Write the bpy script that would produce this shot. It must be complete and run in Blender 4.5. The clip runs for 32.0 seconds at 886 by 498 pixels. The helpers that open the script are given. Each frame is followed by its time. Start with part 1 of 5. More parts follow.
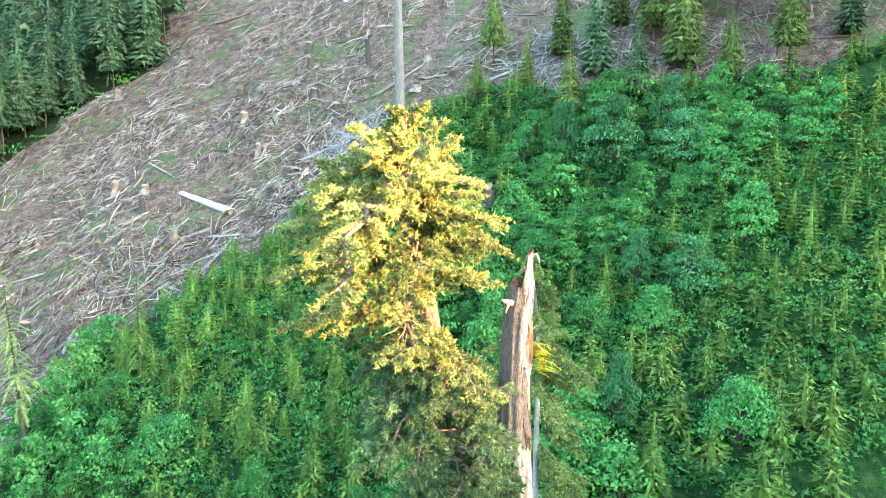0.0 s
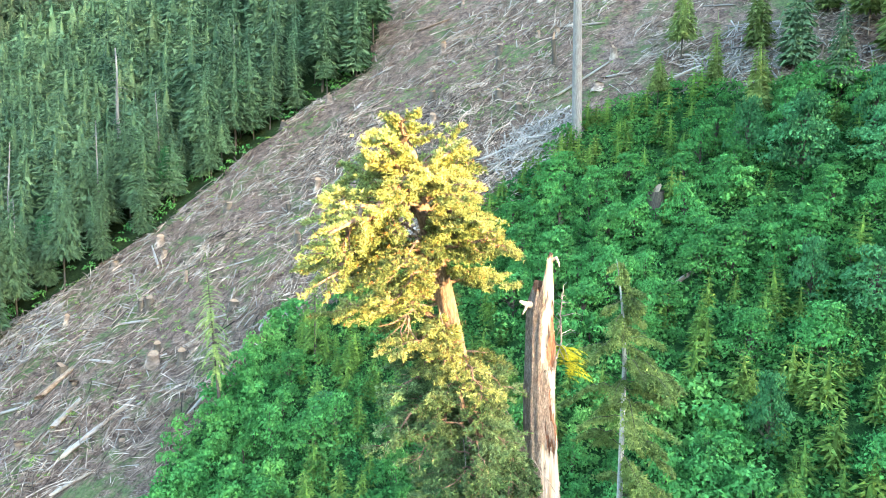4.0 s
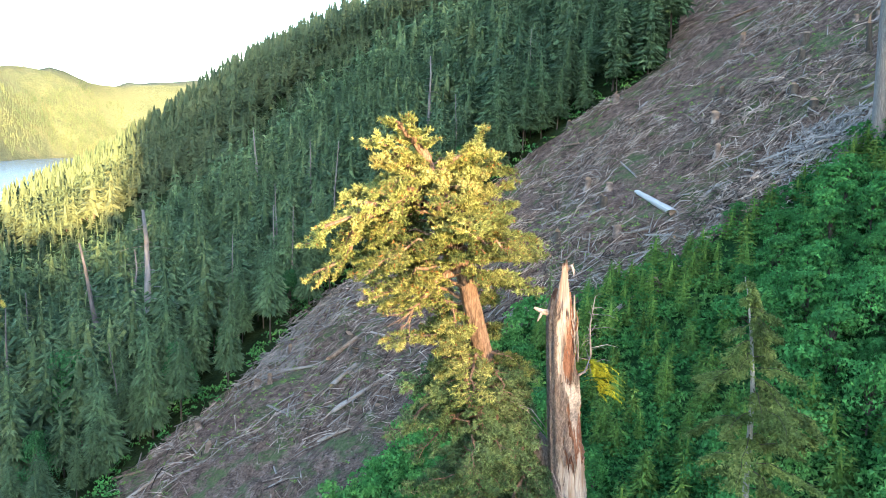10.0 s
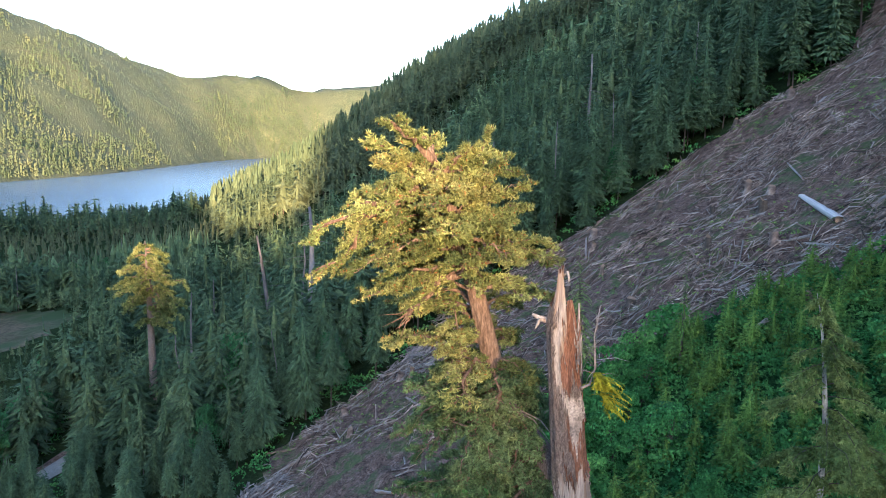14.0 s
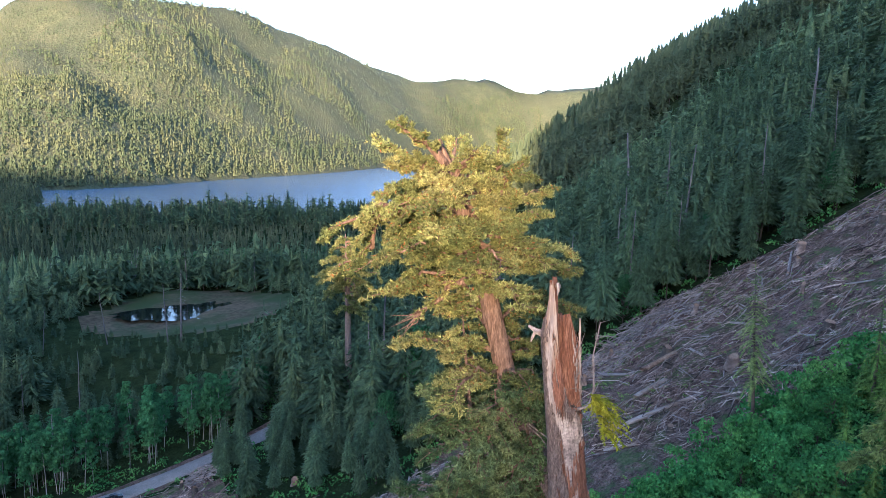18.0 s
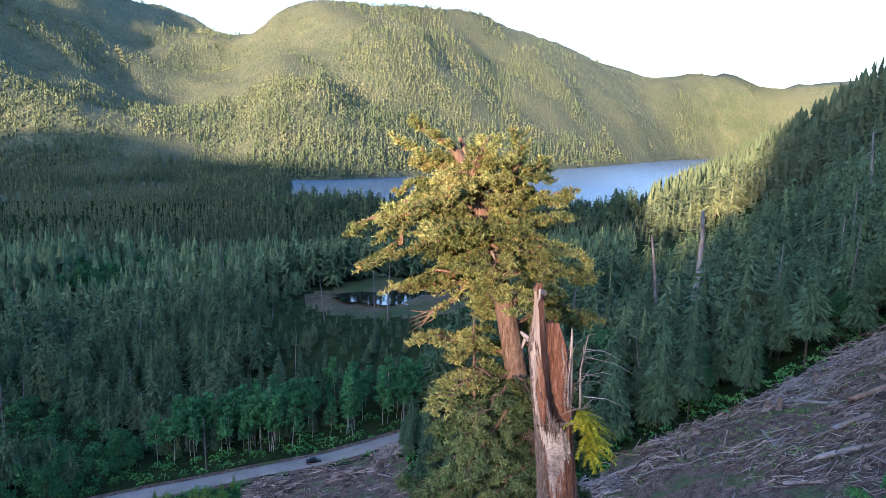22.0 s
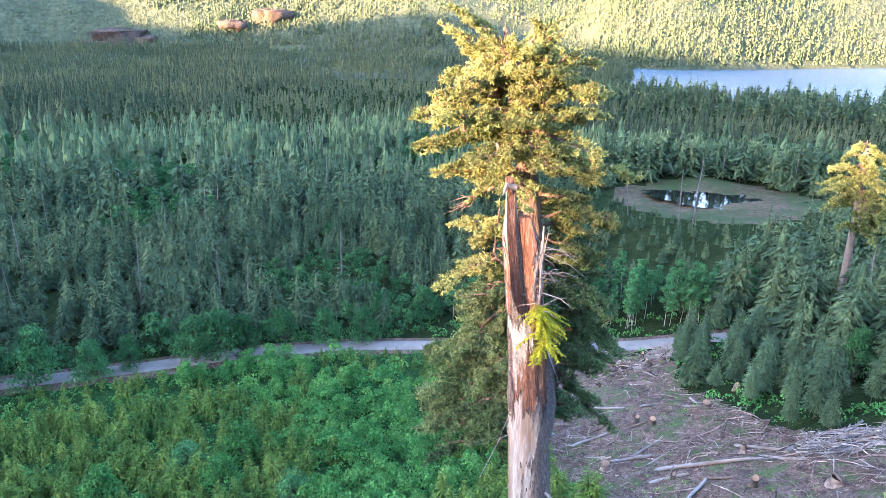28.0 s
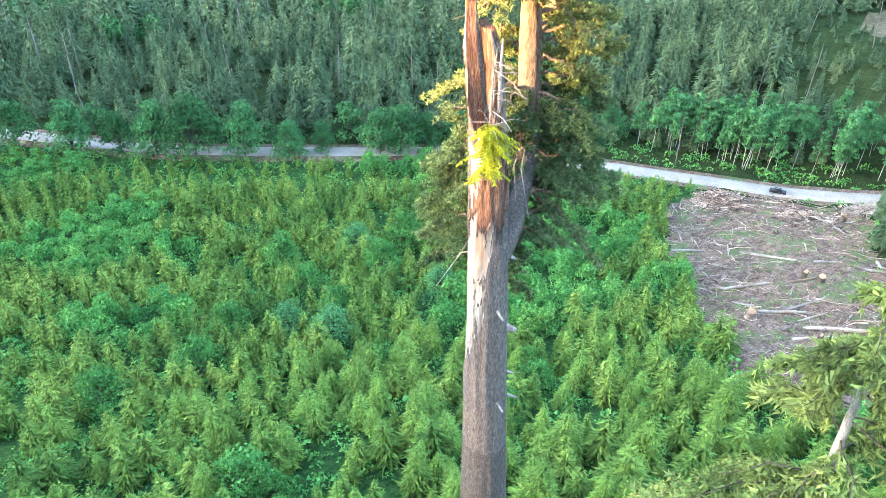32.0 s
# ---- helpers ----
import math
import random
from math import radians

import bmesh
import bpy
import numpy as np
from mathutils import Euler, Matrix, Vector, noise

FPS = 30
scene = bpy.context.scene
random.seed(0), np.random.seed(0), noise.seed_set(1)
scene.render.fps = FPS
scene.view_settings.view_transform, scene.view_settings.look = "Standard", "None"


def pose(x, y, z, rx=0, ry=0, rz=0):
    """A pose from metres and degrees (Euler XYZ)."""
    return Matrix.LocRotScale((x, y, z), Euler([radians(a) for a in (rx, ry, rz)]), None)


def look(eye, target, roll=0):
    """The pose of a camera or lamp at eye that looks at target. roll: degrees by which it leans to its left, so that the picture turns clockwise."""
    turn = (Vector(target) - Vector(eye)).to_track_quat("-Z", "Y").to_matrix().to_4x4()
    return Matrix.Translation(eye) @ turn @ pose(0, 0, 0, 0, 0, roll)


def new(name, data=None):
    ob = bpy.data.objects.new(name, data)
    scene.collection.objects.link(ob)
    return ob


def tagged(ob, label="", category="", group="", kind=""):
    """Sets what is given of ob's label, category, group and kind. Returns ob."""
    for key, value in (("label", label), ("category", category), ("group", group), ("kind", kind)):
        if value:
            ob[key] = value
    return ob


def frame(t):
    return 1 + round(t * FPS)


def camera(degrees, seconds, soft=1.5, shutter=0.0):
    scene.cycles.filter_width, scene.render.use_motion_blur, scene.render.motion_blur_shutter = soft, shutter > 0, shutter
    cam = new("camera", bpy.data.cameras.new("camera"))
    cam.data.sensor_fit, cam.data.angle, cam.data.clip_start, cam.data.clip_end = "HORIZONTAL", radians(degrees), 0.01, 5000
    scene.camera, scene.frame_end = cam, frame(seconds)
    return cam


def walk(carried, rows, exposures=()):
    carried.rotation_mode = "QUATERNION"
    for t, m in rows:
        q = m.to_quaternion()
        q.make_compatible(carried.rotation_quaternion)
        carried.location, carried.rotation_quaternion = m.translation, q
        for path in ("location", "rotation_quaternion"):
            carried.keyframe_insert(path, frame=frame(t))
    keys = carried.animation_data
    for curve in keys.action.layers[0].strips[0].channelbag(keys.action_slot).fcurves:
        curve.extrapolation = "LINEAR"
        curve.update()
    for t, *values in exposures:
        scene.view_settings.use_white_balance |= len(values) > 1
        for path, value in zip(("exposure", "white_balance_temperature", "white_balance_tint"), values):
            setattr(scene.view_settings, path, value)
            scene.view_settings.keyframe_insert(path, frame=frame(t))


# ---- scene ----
cam = camera(62.8, 32.0, soft=0.6)
PATH = [
    (0, (-7.772, -32.963, 56.497), (-7.546, -30.993, 56.236), 1.0),
    (1, (-5.552, -33.31, 56.559), (-5.474, -31.329, 56.294), 1.0),
    (2, (-3.298, -33.811, 56.66), (-3.369, -31.831, 56.39), 1.0),
    (3, (-0.968, -33.904, 56.725), (-1.189, -31.935, 56.452), 1.1),
    (3.5, (0.19, -34.017, 56.79), (-0.104, -32.058, 56.517), 1.0),
    (5.5, (4.873, -33.343, 56.948), (4.289, -31.451, 56.669), 1.1),
    (6, (6.008, -32.986, 56.963), (5.353, -31.117, 56.683), 1.1),
    (7, (8.22, -32.263, 57.051), (7.43, -30.448, 56.767), 1.3),
    (8, (10.41, -31.315, 57.135), (9.487, -29.565, 56.846), 1.3),
    (9, (12.549, -30.307, 57.191), (11.498, -28.631, 56.899), 1.3),
    (10, (14.492, -29.201, 57.269), (13.323, -27.605, 56.975), 1.3),
    (11, (15.339, -28.304, 57.269), (14.111, -26.753, 56.974), 1.1),
    (12, (16.852, -27.171, 57.446), (15.537, -25.694, 57.144), 1.1),
    (13, (18.471, -25.273, 57.432), (17.05, -23.898, 57.13), 1.1),
    (14, (20.122, -23.492, 57.419), (18.602, -22.228, 57.117), 1.0),
    (14.5, (20.621, -22.265, 57.332), (19.054, -21.059, 57.03), 0.9),
    (16.5, (22.808, -18.039, 57.439), (21.076, -17.085, 57.134), 0.9),
    (17, (23.369, -17.09, 57.506), (21.604, -16.201, 57.197), 1.3),
    (18, (24.677, -15.239, 57.652), (22.851, -14.483, 57.343), 1.2),
    (19, (24.811, -12.803, 57.613), (22.936, -12.182, 57.295), 1.5),
    (20, (25.487, -10.598, 57.729), (23.571, -10.123, 57.406), 1.5),
    (21, (26.387, -8.508, 57.887), (24.44, -8.183, 57.56), 1.4),
    (22, (26.75, -6.231, 57.931), (24.785, -6.06, 57.6), 1.5),
    (23, (28.122, -4.158, 58.188), (26.15, -4.141, 57.855), 1.7),
    (24, (28.538, -1.962, 58.274), (26.57, -2.091, 57.94), 1.5),
    (24.5, (28.199, -0.708, 58.221), (26.239, -0.917, 57.883), 1.6),
    (26.5, (27.979, 3.953, 58.603), (26.102, 3.454, 58.126), 1.7),
    (27, (27.557, 5.172, 58.549), (25.713, 4.605, 58.025), 1.7),
    (28, (26.647, 7.554, 58.518), (24.885, 6.862, 57.873), 1.6),
    (29, (25.457, 9.73, 58.554), (23.793, 8.928, 57.788), 1.6),
    (30, (24.364, 11.931, 58.676), (22.812, 11.032, 57.791), 1.5),
    (31, (23.029, 14.053, 58.723), (21.603, 13.074, 57.718), 1.5),
    (32, (21.448, 16.046, 58.653), (20.156, 15.007, 57.535), 1.3),
]
walk(cam, [(t, look(eye, target, roll)) for t, eye, target, roll in PATH], exposures=[(0, 4.86, 5950, 6), (6, 4.56, 5820, 6), (9, 3.88, 5560, 10), (13, 3.0, 5200, 18), (17, 2.64, 4850, 25), (24.5, 2.7, 4820, 30), (26.5, 3.52, 5000, 32), (28, 4.22, 5250, 30), (30, 4.82, 5650, 20), (32, 5.1, 6050, 14)])

# ---- world and sun ----
SUN_EL = 6.0
SUN_DIR = Vector((0.885 * math.cos(radians(SUN_EL)), -0.465 * math.cos(radians(SUN_EL)), math.sin(radians(SUN_EL))))
world = bpy.data.worlds.new("evening_sky")
scene.world = world
world.use_nodes = True
wn = world.node_tree.nodes
sky = wn.new("ShaderNodeTexSky")
sky.sky_type = "NISHITA"
sky.sun_disc = False
sky.sun_elevation = radians(SUN_EL)
sky.sun_rotation = math.atan2(SUN_DIR.x, SUN_DIR.y)
sky.altitude = 200
sky.dust_density = 1.6
wn["Background"].inputs["Strength"].default_value = 0.15
world.node_tree.links.new(sky.outputs["Color"], wn["Background"].inputs["Color"])
sun = new("sun", bpy.data.lights.new("sun", "SUN"))
sun.data.energy = 5.0
sun.data.angle = radians(0.53)
sun.data.color = (1.0, 0.59, 0.24)
sun.matrix_world = look(SUN_DIR * 100, (0, 0, 0))


# ---- materials ----
def material(name):
    m = bpy.data.materials.new(name)
    m.use_nodes = True
    t = m.node_tree
    return m, t, t.nodes["Principled BSDF"], t.nodes["Material Output"]


def node(t, kind, **values):
    n = t.nodes.new("ShaderNode" + kind)
    for k, v in values.items():
        if k in n.inputs.keys():
            n.inputs[k].default_value = v
    return n


def coords(t, stretch=(1, 1, 1)):
    c = t.nodes.new("ShaderNodeTexCoord")
    m = t.nodes.new("ShaderNodeMapping")
    m.inputs["Scale"].default_value = stretch
    t.links.new(c.outputs["Object"], m.inputs["Vector"])
    return m.outputs["Vector"]


def noise_of(t, vec, scale, detail=4, rough=0.6):
    n = node(t, "TexNoise", Scale=scale, Detail=detail, Roughness=rough)
    t.links.new(vec, n.inputs["Vector"])
    return n.outputs["Fac"]


def ramp(t, fac, *stops):
    r = t.nodes.new("ShaderNodeValToRGB")
    e = r.color_ramp.elements
    while len(e) < len(stops):
        e.new(0.5)
    for k, (p, c) in zip(e, stops):
        k.position, k.color = p, (*c, 1)
    t.links.new(fac, r.inputs["Fac"])
    return r.outputs["Color"]


def mixed(t, fac, a, b, how="MIX"):
    n = t.nodes.new("ShaderNodeMix")
    n.data_type, n.blend_type = "RGBA", how
    for plug, v in ((n.inputs["Factor"], fac), (n.inputs["A"], a), (n.inputs["B"], b)):
        if isinstance(v, (int, float)):
            plug.default_value = v
        elif isinstance(v, tuple):
            plug.default_value = (*v, 1)
        else:
            t.links.new(v, plug)
    return n.outputs["Result"]


def bumped(t, bsdf, fac, strength, distance):
    b = node(t, "Bump", Strength=strength, Distance=distance)
    t.links.new(fac, b.inputs["Height"])
    t.links.new(b.outputs["Normal"], bsdf.inputs["Normal"])


def vary(t, colour, island=0.3, thing=0.25):
    """Brighter or darker, piece by piece and thing by thing."""
    g = t.nodes.new("ShaderNodeNewGeometry")
    o = t.nodes.new("ShaderNodeObjectInfo")
    a = node(t, "MapRange")
    a.inputs["To Min"].default_value, a.inputs["To Max"].default_value = 1 - island, 1 + island
    b = node(t, "MapRange")
    b.inputs["To Min"].default_value, b.inputs["To Max"].default_value = 1 - thing, 1 + thing
    t.links.new(g.outputs["Random Per Island"], a.inputs["Value"])
    t.links.new(o.outputs["Random"], b.inputs["Value"])
    k = t.nodes.new("ShaderNodeMath")
    k.operation = "MULTIPLY"
    t.links.new(a.outputs["Result"], k.inputs[0])
    t.links.new(b.outputs["Result"], k.inputs[1])
    return mixed(t, 1.0, colour, k.outputs[0], "MULTIPLY")


def foliage(name, dark, mid, light, patch=0.06, thin=0.25, island=0.35):
    m, t, bsdf, out = material(name)
    v = coords(t)
    big = ramp(t, noise_of(t, v, patch, 3), (0.3, dark), (0.5, mid), (0.72, light))
    fine = ramp(t, noise_of(t, v, 1.7, 3), (0.25, (0.55, 0.6, 0.6)), (0.75, (1.35, 1.3, 1.1)))
    c = vary(t, mixed(t, 1.0, big, fine, "MULTIPLY"), island)
    t.links.new(c, bsdf.inputs["Base Color"])
    bsdf.inputs["Roughness"].default_value = 0.8
    bsdf.inputs["Specular IOR Level"].default_value = 0.06
    tr = t.nodes.new("ShaderNodeBsdfTranslucent")
    t.links.new(c, tr.inputs["Color"])
    mx = node(t, "MixShader", Fac=thin)
    t.links.new(bsdf.outputs[0], mx.inputs[1])
    t.links.new(tr.outputs[0], mx.inputs[2])
    t.links.new(mx.outputs[0], out.inputs["Surface"])
    return m


def solid(name, stops, scale, rough=0.9, bump=0.4, depth=0.05, stretch=(1, 1, 1), fine=8.0, island=0.2, thing=0.15, stain=None, spec=0.2, grit=0.4):
    m, t, bsdf, out = material(name)
    v = coords(t, stretch)
    n1 = noise_of(t, v, scale, 6, 0.65)
    n2 = noise_of(t, v, scale * fine, 4)
    c = ramp(t, n1, *stops)
    c = mixed(t, 1.0, c, ramp(t, n2, (0.27, (1 - grit,) * 3), (0.73, (1 + grit,) * 3)), "MULTIPLY")
    if stain:
        c = mixed(t, ramp(t, noise_of(t, v, scale * 0.23, 4, 0.7), (0.5, (0, 0, 0)), (0.62, (1, 1, 1))), c, stain)
    c = vary(t, c, island, thing)
    t.links.new(c, bsdf.inputs["Base Color"])
    bsdf.inputs["Roughness"].default_value = rough
    bsdf.inputs["Specular IOR Level"].default_value = spec
    bumped(t, bsdf, n2, bump, depth)
    return m


# Bright needles for sunlit limbs, then a greener copy darkened to paint in shade.
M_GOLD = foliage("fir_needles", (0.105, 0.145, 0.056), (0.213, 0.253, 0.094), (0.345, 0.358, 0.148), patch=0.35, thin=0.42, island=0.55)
M_SHADED = foliage("shaded_fir_needles", (0.06, 0.115, 0.055), (0.115, 0.178, 0.085), (0.185, 0.24, 0.115), patch=0.35, thin=0.3, island=0.5)
M_CONE = solid("fir_cones", ((0.3, (0.16, 0.07, 0.02)), (0.7, (0.3, 0.14, 0.04))), 3.0)
M_FIR = foliage("conifer_needles", (0.042, 0.079, 0.05), (0.08, 0.13, 0.072), (0.138, 0.187, 0.097), patch=0.05, thin=0.08, island=0.3)
M_YOUNG = foliage("young_conifer_needles", (0.056, 0.122, 0.031), (0.111, 0.195, 0.043), (0.188, 0.266, 0.061), patch=0.06, thin=0.08, island=0.42)
M_LEAF = foliage("broad_leaves", (0.045, 0.16, 0.05), (0.08, 0.22, 0.062), (0.14, 0.285, 0.075), patch=0.09)
M_MAPLE = foliage("maple_leaves", (0.034, 0.1, 0.042), (0.05, 0.14, 0.055), (0.085, 0.19, 0.068), patch=0.09, thin=0.15)
M_ALDER = foliage("alder_leaves", (0.055, 0.16, 0.07), (0.08, 0.21, 0.085), (0.12, 0.26, 0.1), patch=0.09)
M_LIME = foliage("yellow_green_needles", (0.2, 0.22, 0.012), (0.28, 0.28, 0.015), (0.36, 0.33, 0.02), patch=0.9)
M_LICHEN = foliage("lichen_hung_needles", (0.09, 0.14, 0.045), (0.15, 0.2, 0.066), (0.22, 0.265, 0.09), patch=0.3, thin=0.25)
M_FARFOL = foliage("far_needles", (0.042, 0.067, 0.042), (0.064, 0.09, 0.053), (0.1, 0.121, 0.068), patch=0.008, island=0.14, thin=0.1)
M_BARK = solid("furrowed_bark", ((0.3, (0.075, 0.06, 0.054)), (0.5, (0.145, 0.12, 0.108)), (0.7, (0.235, 0.205, 0.19))), 2.9, bump=1.0, depth=0.12, stretch=(4.6, 4.6, 1.1), fine=3.0, grit=0.55)
M_LEADER = solid("warm_bark", ((0.3, (0.07, 0.046, 0.033)), (0.5, (0.155, 0.108, 0.077)), (0.72, (0.28, 0.21, 0.155))), 2.8, bump=0.9, depth=0.1, stretch=(2.6, 2.6, 0.45), fine=3.5)
M_TRUNK = solid("conifer_bark", ((0.3, (0.036, 0.03, 0.024)), (0.7, (0.095, 0.078, 0.062))), 3.0, stretch=(1, 1, 0.3))
M_POLE = solid("grey_pole_bark", ((0.3, (0.075, 0.07, 0.068)), (0.5, (0.125, 0.118, 0.115)), (0.75, (0.2, 0.19, 0.185))), 2.0, bump=0.7, stretch=(4, 4, 0.4))
M_WHITE = solid("pale_bark", ((0.3, (0.2, 0.195, 0.18)), (0.7, (0.36, 0.35, 0.32))), 3.0, stretch=(1, 1, 0.5))
M_PALE = solid("bare_pale_wood", ((0.3, (0.165, 0.145, 0.128)), (0.55, (0.275, 0.25, 0.228)), (0.8, (0.38, 0.355, 0.33))), 1.3, bump=0.5, depth=0.04, stretch=(4, 4, 0.3), fine=5, stain=(0.18, 0.13, 0.095))
M_RED = solid("rotten_red_wood", ((0.3, (0.085, 0.045, 0.032)), (0.5, (0.165, 0.085, 0.055)), (0.75, (0.27, 0.175, 0.125))), 1.8, bump=1.0, depth=0.1, stretch=(4, 4, 0.4), fine=4)
M_GREY = solid("weathered_grey_wood", ((0.3, (0.1, 0.09, 0.086)), (0.5, (0.198, 0.178, 0.162)), (0.75, (0.335, 0.31, 0.285))), 1.2, bump=0.6, depth=0.05, island=0.5)
M_STICK = solid("slash_sticks", ((0.3, (0.06, 0.045, 0.038)), (0.5, (0.165, 0.124, 0.098)), (0.72, (0.375, 0.318, 0.268))), 0.25, bump=0.3, island=0.85)
M_SILVER = solid("silver_wood", ((0.3, (0.27, 0.255, 0.24)), (0.7, (0.44, 0.42, 0.4))), 0.8, bump=0.4, depth=0.03, stretch=(0.3, 2, 2), fine=5)
M_CUT = solid("sawn_wood", ((0.3, (0.15, 0.1, 0.065)), (0.7, (0.3, 0.215, 0.15))), 2.0)


def slash_ground(name):
    """Brown earth under a felt of grey twigs lying every way, with green patches."""
    m, t, bsdf, out = material(name)
    v = coords(t)
    earth = ramp(t, noise_of(t, v, 0.35, 6, 0.7), (0.3, (0.068, 0.044, 0.032)), (0.5, (0.142, 0.095, 0.069)), (0.7, (0.225, 0.164, 0.127)))
    felt = None
    for k, (turn, fine) in enumerate(((0.3, 3.0), (1.25, 3.6), (2.1, 2.6), (2.8, 4.0))):
        mp = t.nodes.new("ShaderNodeMapping")
        mp.inputs["Rotation"].default_value = (0, 0, turn)
        mp.inputs["Location"].default_value = (7.3 * k, 3.1 * k, 0)
        mp.inputs["Scale"].default_value = (0.32, 3.2, 1.2)
        t.links.new(v, mp.inputs["Vector"])
        streak = ramp(t, noise_of(t, mp.outputs["Vector"], fine, 2, 0.5), (0.57, (0, 0, 0)), (0.66, (1, 1, 1)))
        felt = streak if felt is None else mixed(t, 1.0, felt, streak, "LIGHTEN")
    wood = ramp(t, noise_of(t, v, 1.9, 4, 0.7), (0.3, (0.094, 0.075, 0.064)), (0.5, (0.2, 0.159, 0.136)), (0.72, (0.355, 0.307, 0.275)))
    cover = ramp(t, noise_of(t, v, 0.24, 5, 0.7), (0.36, (0.12, 0.12, 0.12)), (0.6, (1, 1, 1)))
    c = mixed(t, mixed(t, 1.0, felt, cover, "MULTIPLY"), earth, wood)
    c = mixed(t, 1.0, c, ramp(t, noise_of(t, v, 0.5, 4, 0.7), (0.34, (0.45, 0.42, 0.42)), (0.62, (1.15, 1.12, 1.12))), "MULTIPLY")
    gap = ramp(t, noise_of(t, v, 2.3, 5, 0.75), (0.36, (0.3, 0.28, 0.27)), (0.52, (1, 1, 1)), (0.7, (1.35, 1.3, 1.3)))
    c = mixed(t, 1.0, c, gap, "MULTIPLY")
    herb = ramp(t, noise_of(t, v, 0.13, 6, 0.75), (0.5, (0, 0, 0)), (0.6, (0.8, 0.8, 0.8)))
    c = mixed(t, herb, c, ramp(t, noise_of(t, v, 1.4, 4), (0.3, (0.035, 0.06, 0.02)), (0.7, (0.095, 0.14, 0.045))))
    t.links.new(c, bsdf.inputs["Base Color"])
    bsdf.inputs["Roughness"].default_value = 0.95
    bsdf.inputs["Specular IOR Level"].default_value = 0.1
    bumped(t, bsdf, noise_of(t, v, 3.0, 6, 0.75), 1.0, 0.4)
    return m


M_SOIL = slash_ground("slash_ground")
M_MOSS = solid("forest_floor", ((0.3, (0.012, 0.02, 0.009)), (0.7, (0.03, 0.044, 0.017))), 0.2, bump=0.8, depth=0.4, spec=0.0)
M_GREEN = solid("shrubby_ground", ((0.3, (0.012, 0.036, 0.012)), (0.5, (0.026, 0.066, 0.02)), (0.7, (0.05, 0.11, 0.03))), 0.9, bump=1.0, depth=0.5, spec=0.02)
M_HILL = solid("mountain_forest_floor", ((0.3, (0.045, 0.064, 0.037)), (0.5, (0.064, 0.083, 0.046)), (0.7, (0.09, 0.104, 0.057))), 0.012, bump=1.0, depth=6, fine=9, stain=(0.066, 0.082, 0.047))
M_ROCK = solid("bare_rock", ((0.3, (0.05, 0.04, 0.033)), (0.7, (0.12, 0.094, 0.08))), 0.06, bump=1.0, depth=3, stain=(0.05, 0.06, 0.035))
M_ROAD = solid("gravel_road", ((0.3, (0.165, 0.155, 0.135)), (0.7, (0.25, 0.235, 0.205))), 0.2, bump=0.3, depth=0.03, fine=20)
M_MUD = solid("dried_mud", ((0.3, (0.06, 0.05, 0.03)), (0.7, (0.105, 0.088, 0.054))), 0.05, bump=0.3, stain=(0.04, 0.06, 0.024), spec=0.03)


def water(name, colour, ripple, scale):
    m, t, bsdf, out = material(name)
    bsdf.inputs["Base Color"].default_value = (*colour, 1)
    bsdf.inputs["Roughness"].default_value = 0.06 if ripple < 0.5 else 0.25
    bsdf.inputs["IOR"].default_value = 1.33
    bumped(t, bsdf, noise_of(t, coords(t), scale, 3), ripple, 1.2)
    return m


M_LAKE = water("lake_water", (0.1, 0.16, 0.215), 1.0, 0.09)
M_POND = water("pond_water", (0.008, 0.012, 0.01), 0.02, 0.3)


def paint(name, colour, rough, metal=0.0):
    m, t, bsdf, out = material(name)
    c = ramp(t, noise_of(t, coords(t), 3.0), (0.3, tuple(v * 0.8 for v in colour)), (0.7, tuple(min(1, v * 1.2) for v in colour)))
    t.links.new(c, bsdf.inputs["Base Color"])
    bsdf.inputs["Roughness"].default_value, bsdf.inputs["Metallic"].default_value = rough, metal
    return m


M_CARPAINT = paint("black_car_paint", (0.012, 0.013, 0.016), 0.25)
M_TYRE = paint("tyre_rubber", (0.02, 0.02, 0.02), 0.85)
M_RIM = paint("wheel_metal", (0.4, 0.4, 0.42), 0.35, 0.9)
M_GLASS = paint("dark_car_glass", (0.02, 0.025, 0.03), 0.08)
M_LAMP = paint("red_lamp_plastic", (0.35, 0.02, 0.02), 0.3)
M_SHINE = paint("clear_lamp_plastic", (0.7, 0.7, 0.68), 0.15)


# ---- mesh helpers ----
def mesh_of(name, V, F, mats, M=None, smooth=False):
    V, F = np.asarray(V, np.float32), np.asarray(F, np.int32)
    me = bpy.data.meshes.new(name)
    me.vertices.add(len(V))
    me.vertices.foreach_set("co", V.ravel())
    me.loops.add(F.size)
    me.loops.foreach_set("vertex_index", F.ravel())
    me.polygons.add(len(F))
    me.polygons.foreach_set("loop_start", np.arange(0, F.size, F.shape[1], dtype=np.int32))
    for m in mats:
        me.materials.append(m)
    if M is not None:
        me.polygons.foreach_set("material_index", np.asarray(M, np.int32))
    me.polygons.foreach_set("use_smooth", np.full(len(F), smooth))
    me.update(calc_edges=True)
    return me


def join(pieces):
    """One (V, F) out of several."""
    Vs, Fs, n = [], [], 0
    for V, F in pieces:
        Vs.append(V)
        Fs.append(np.asarray(F) + n)
        n += len(V)
    return np.concatenate(Vs), np.concatenate(Fs)


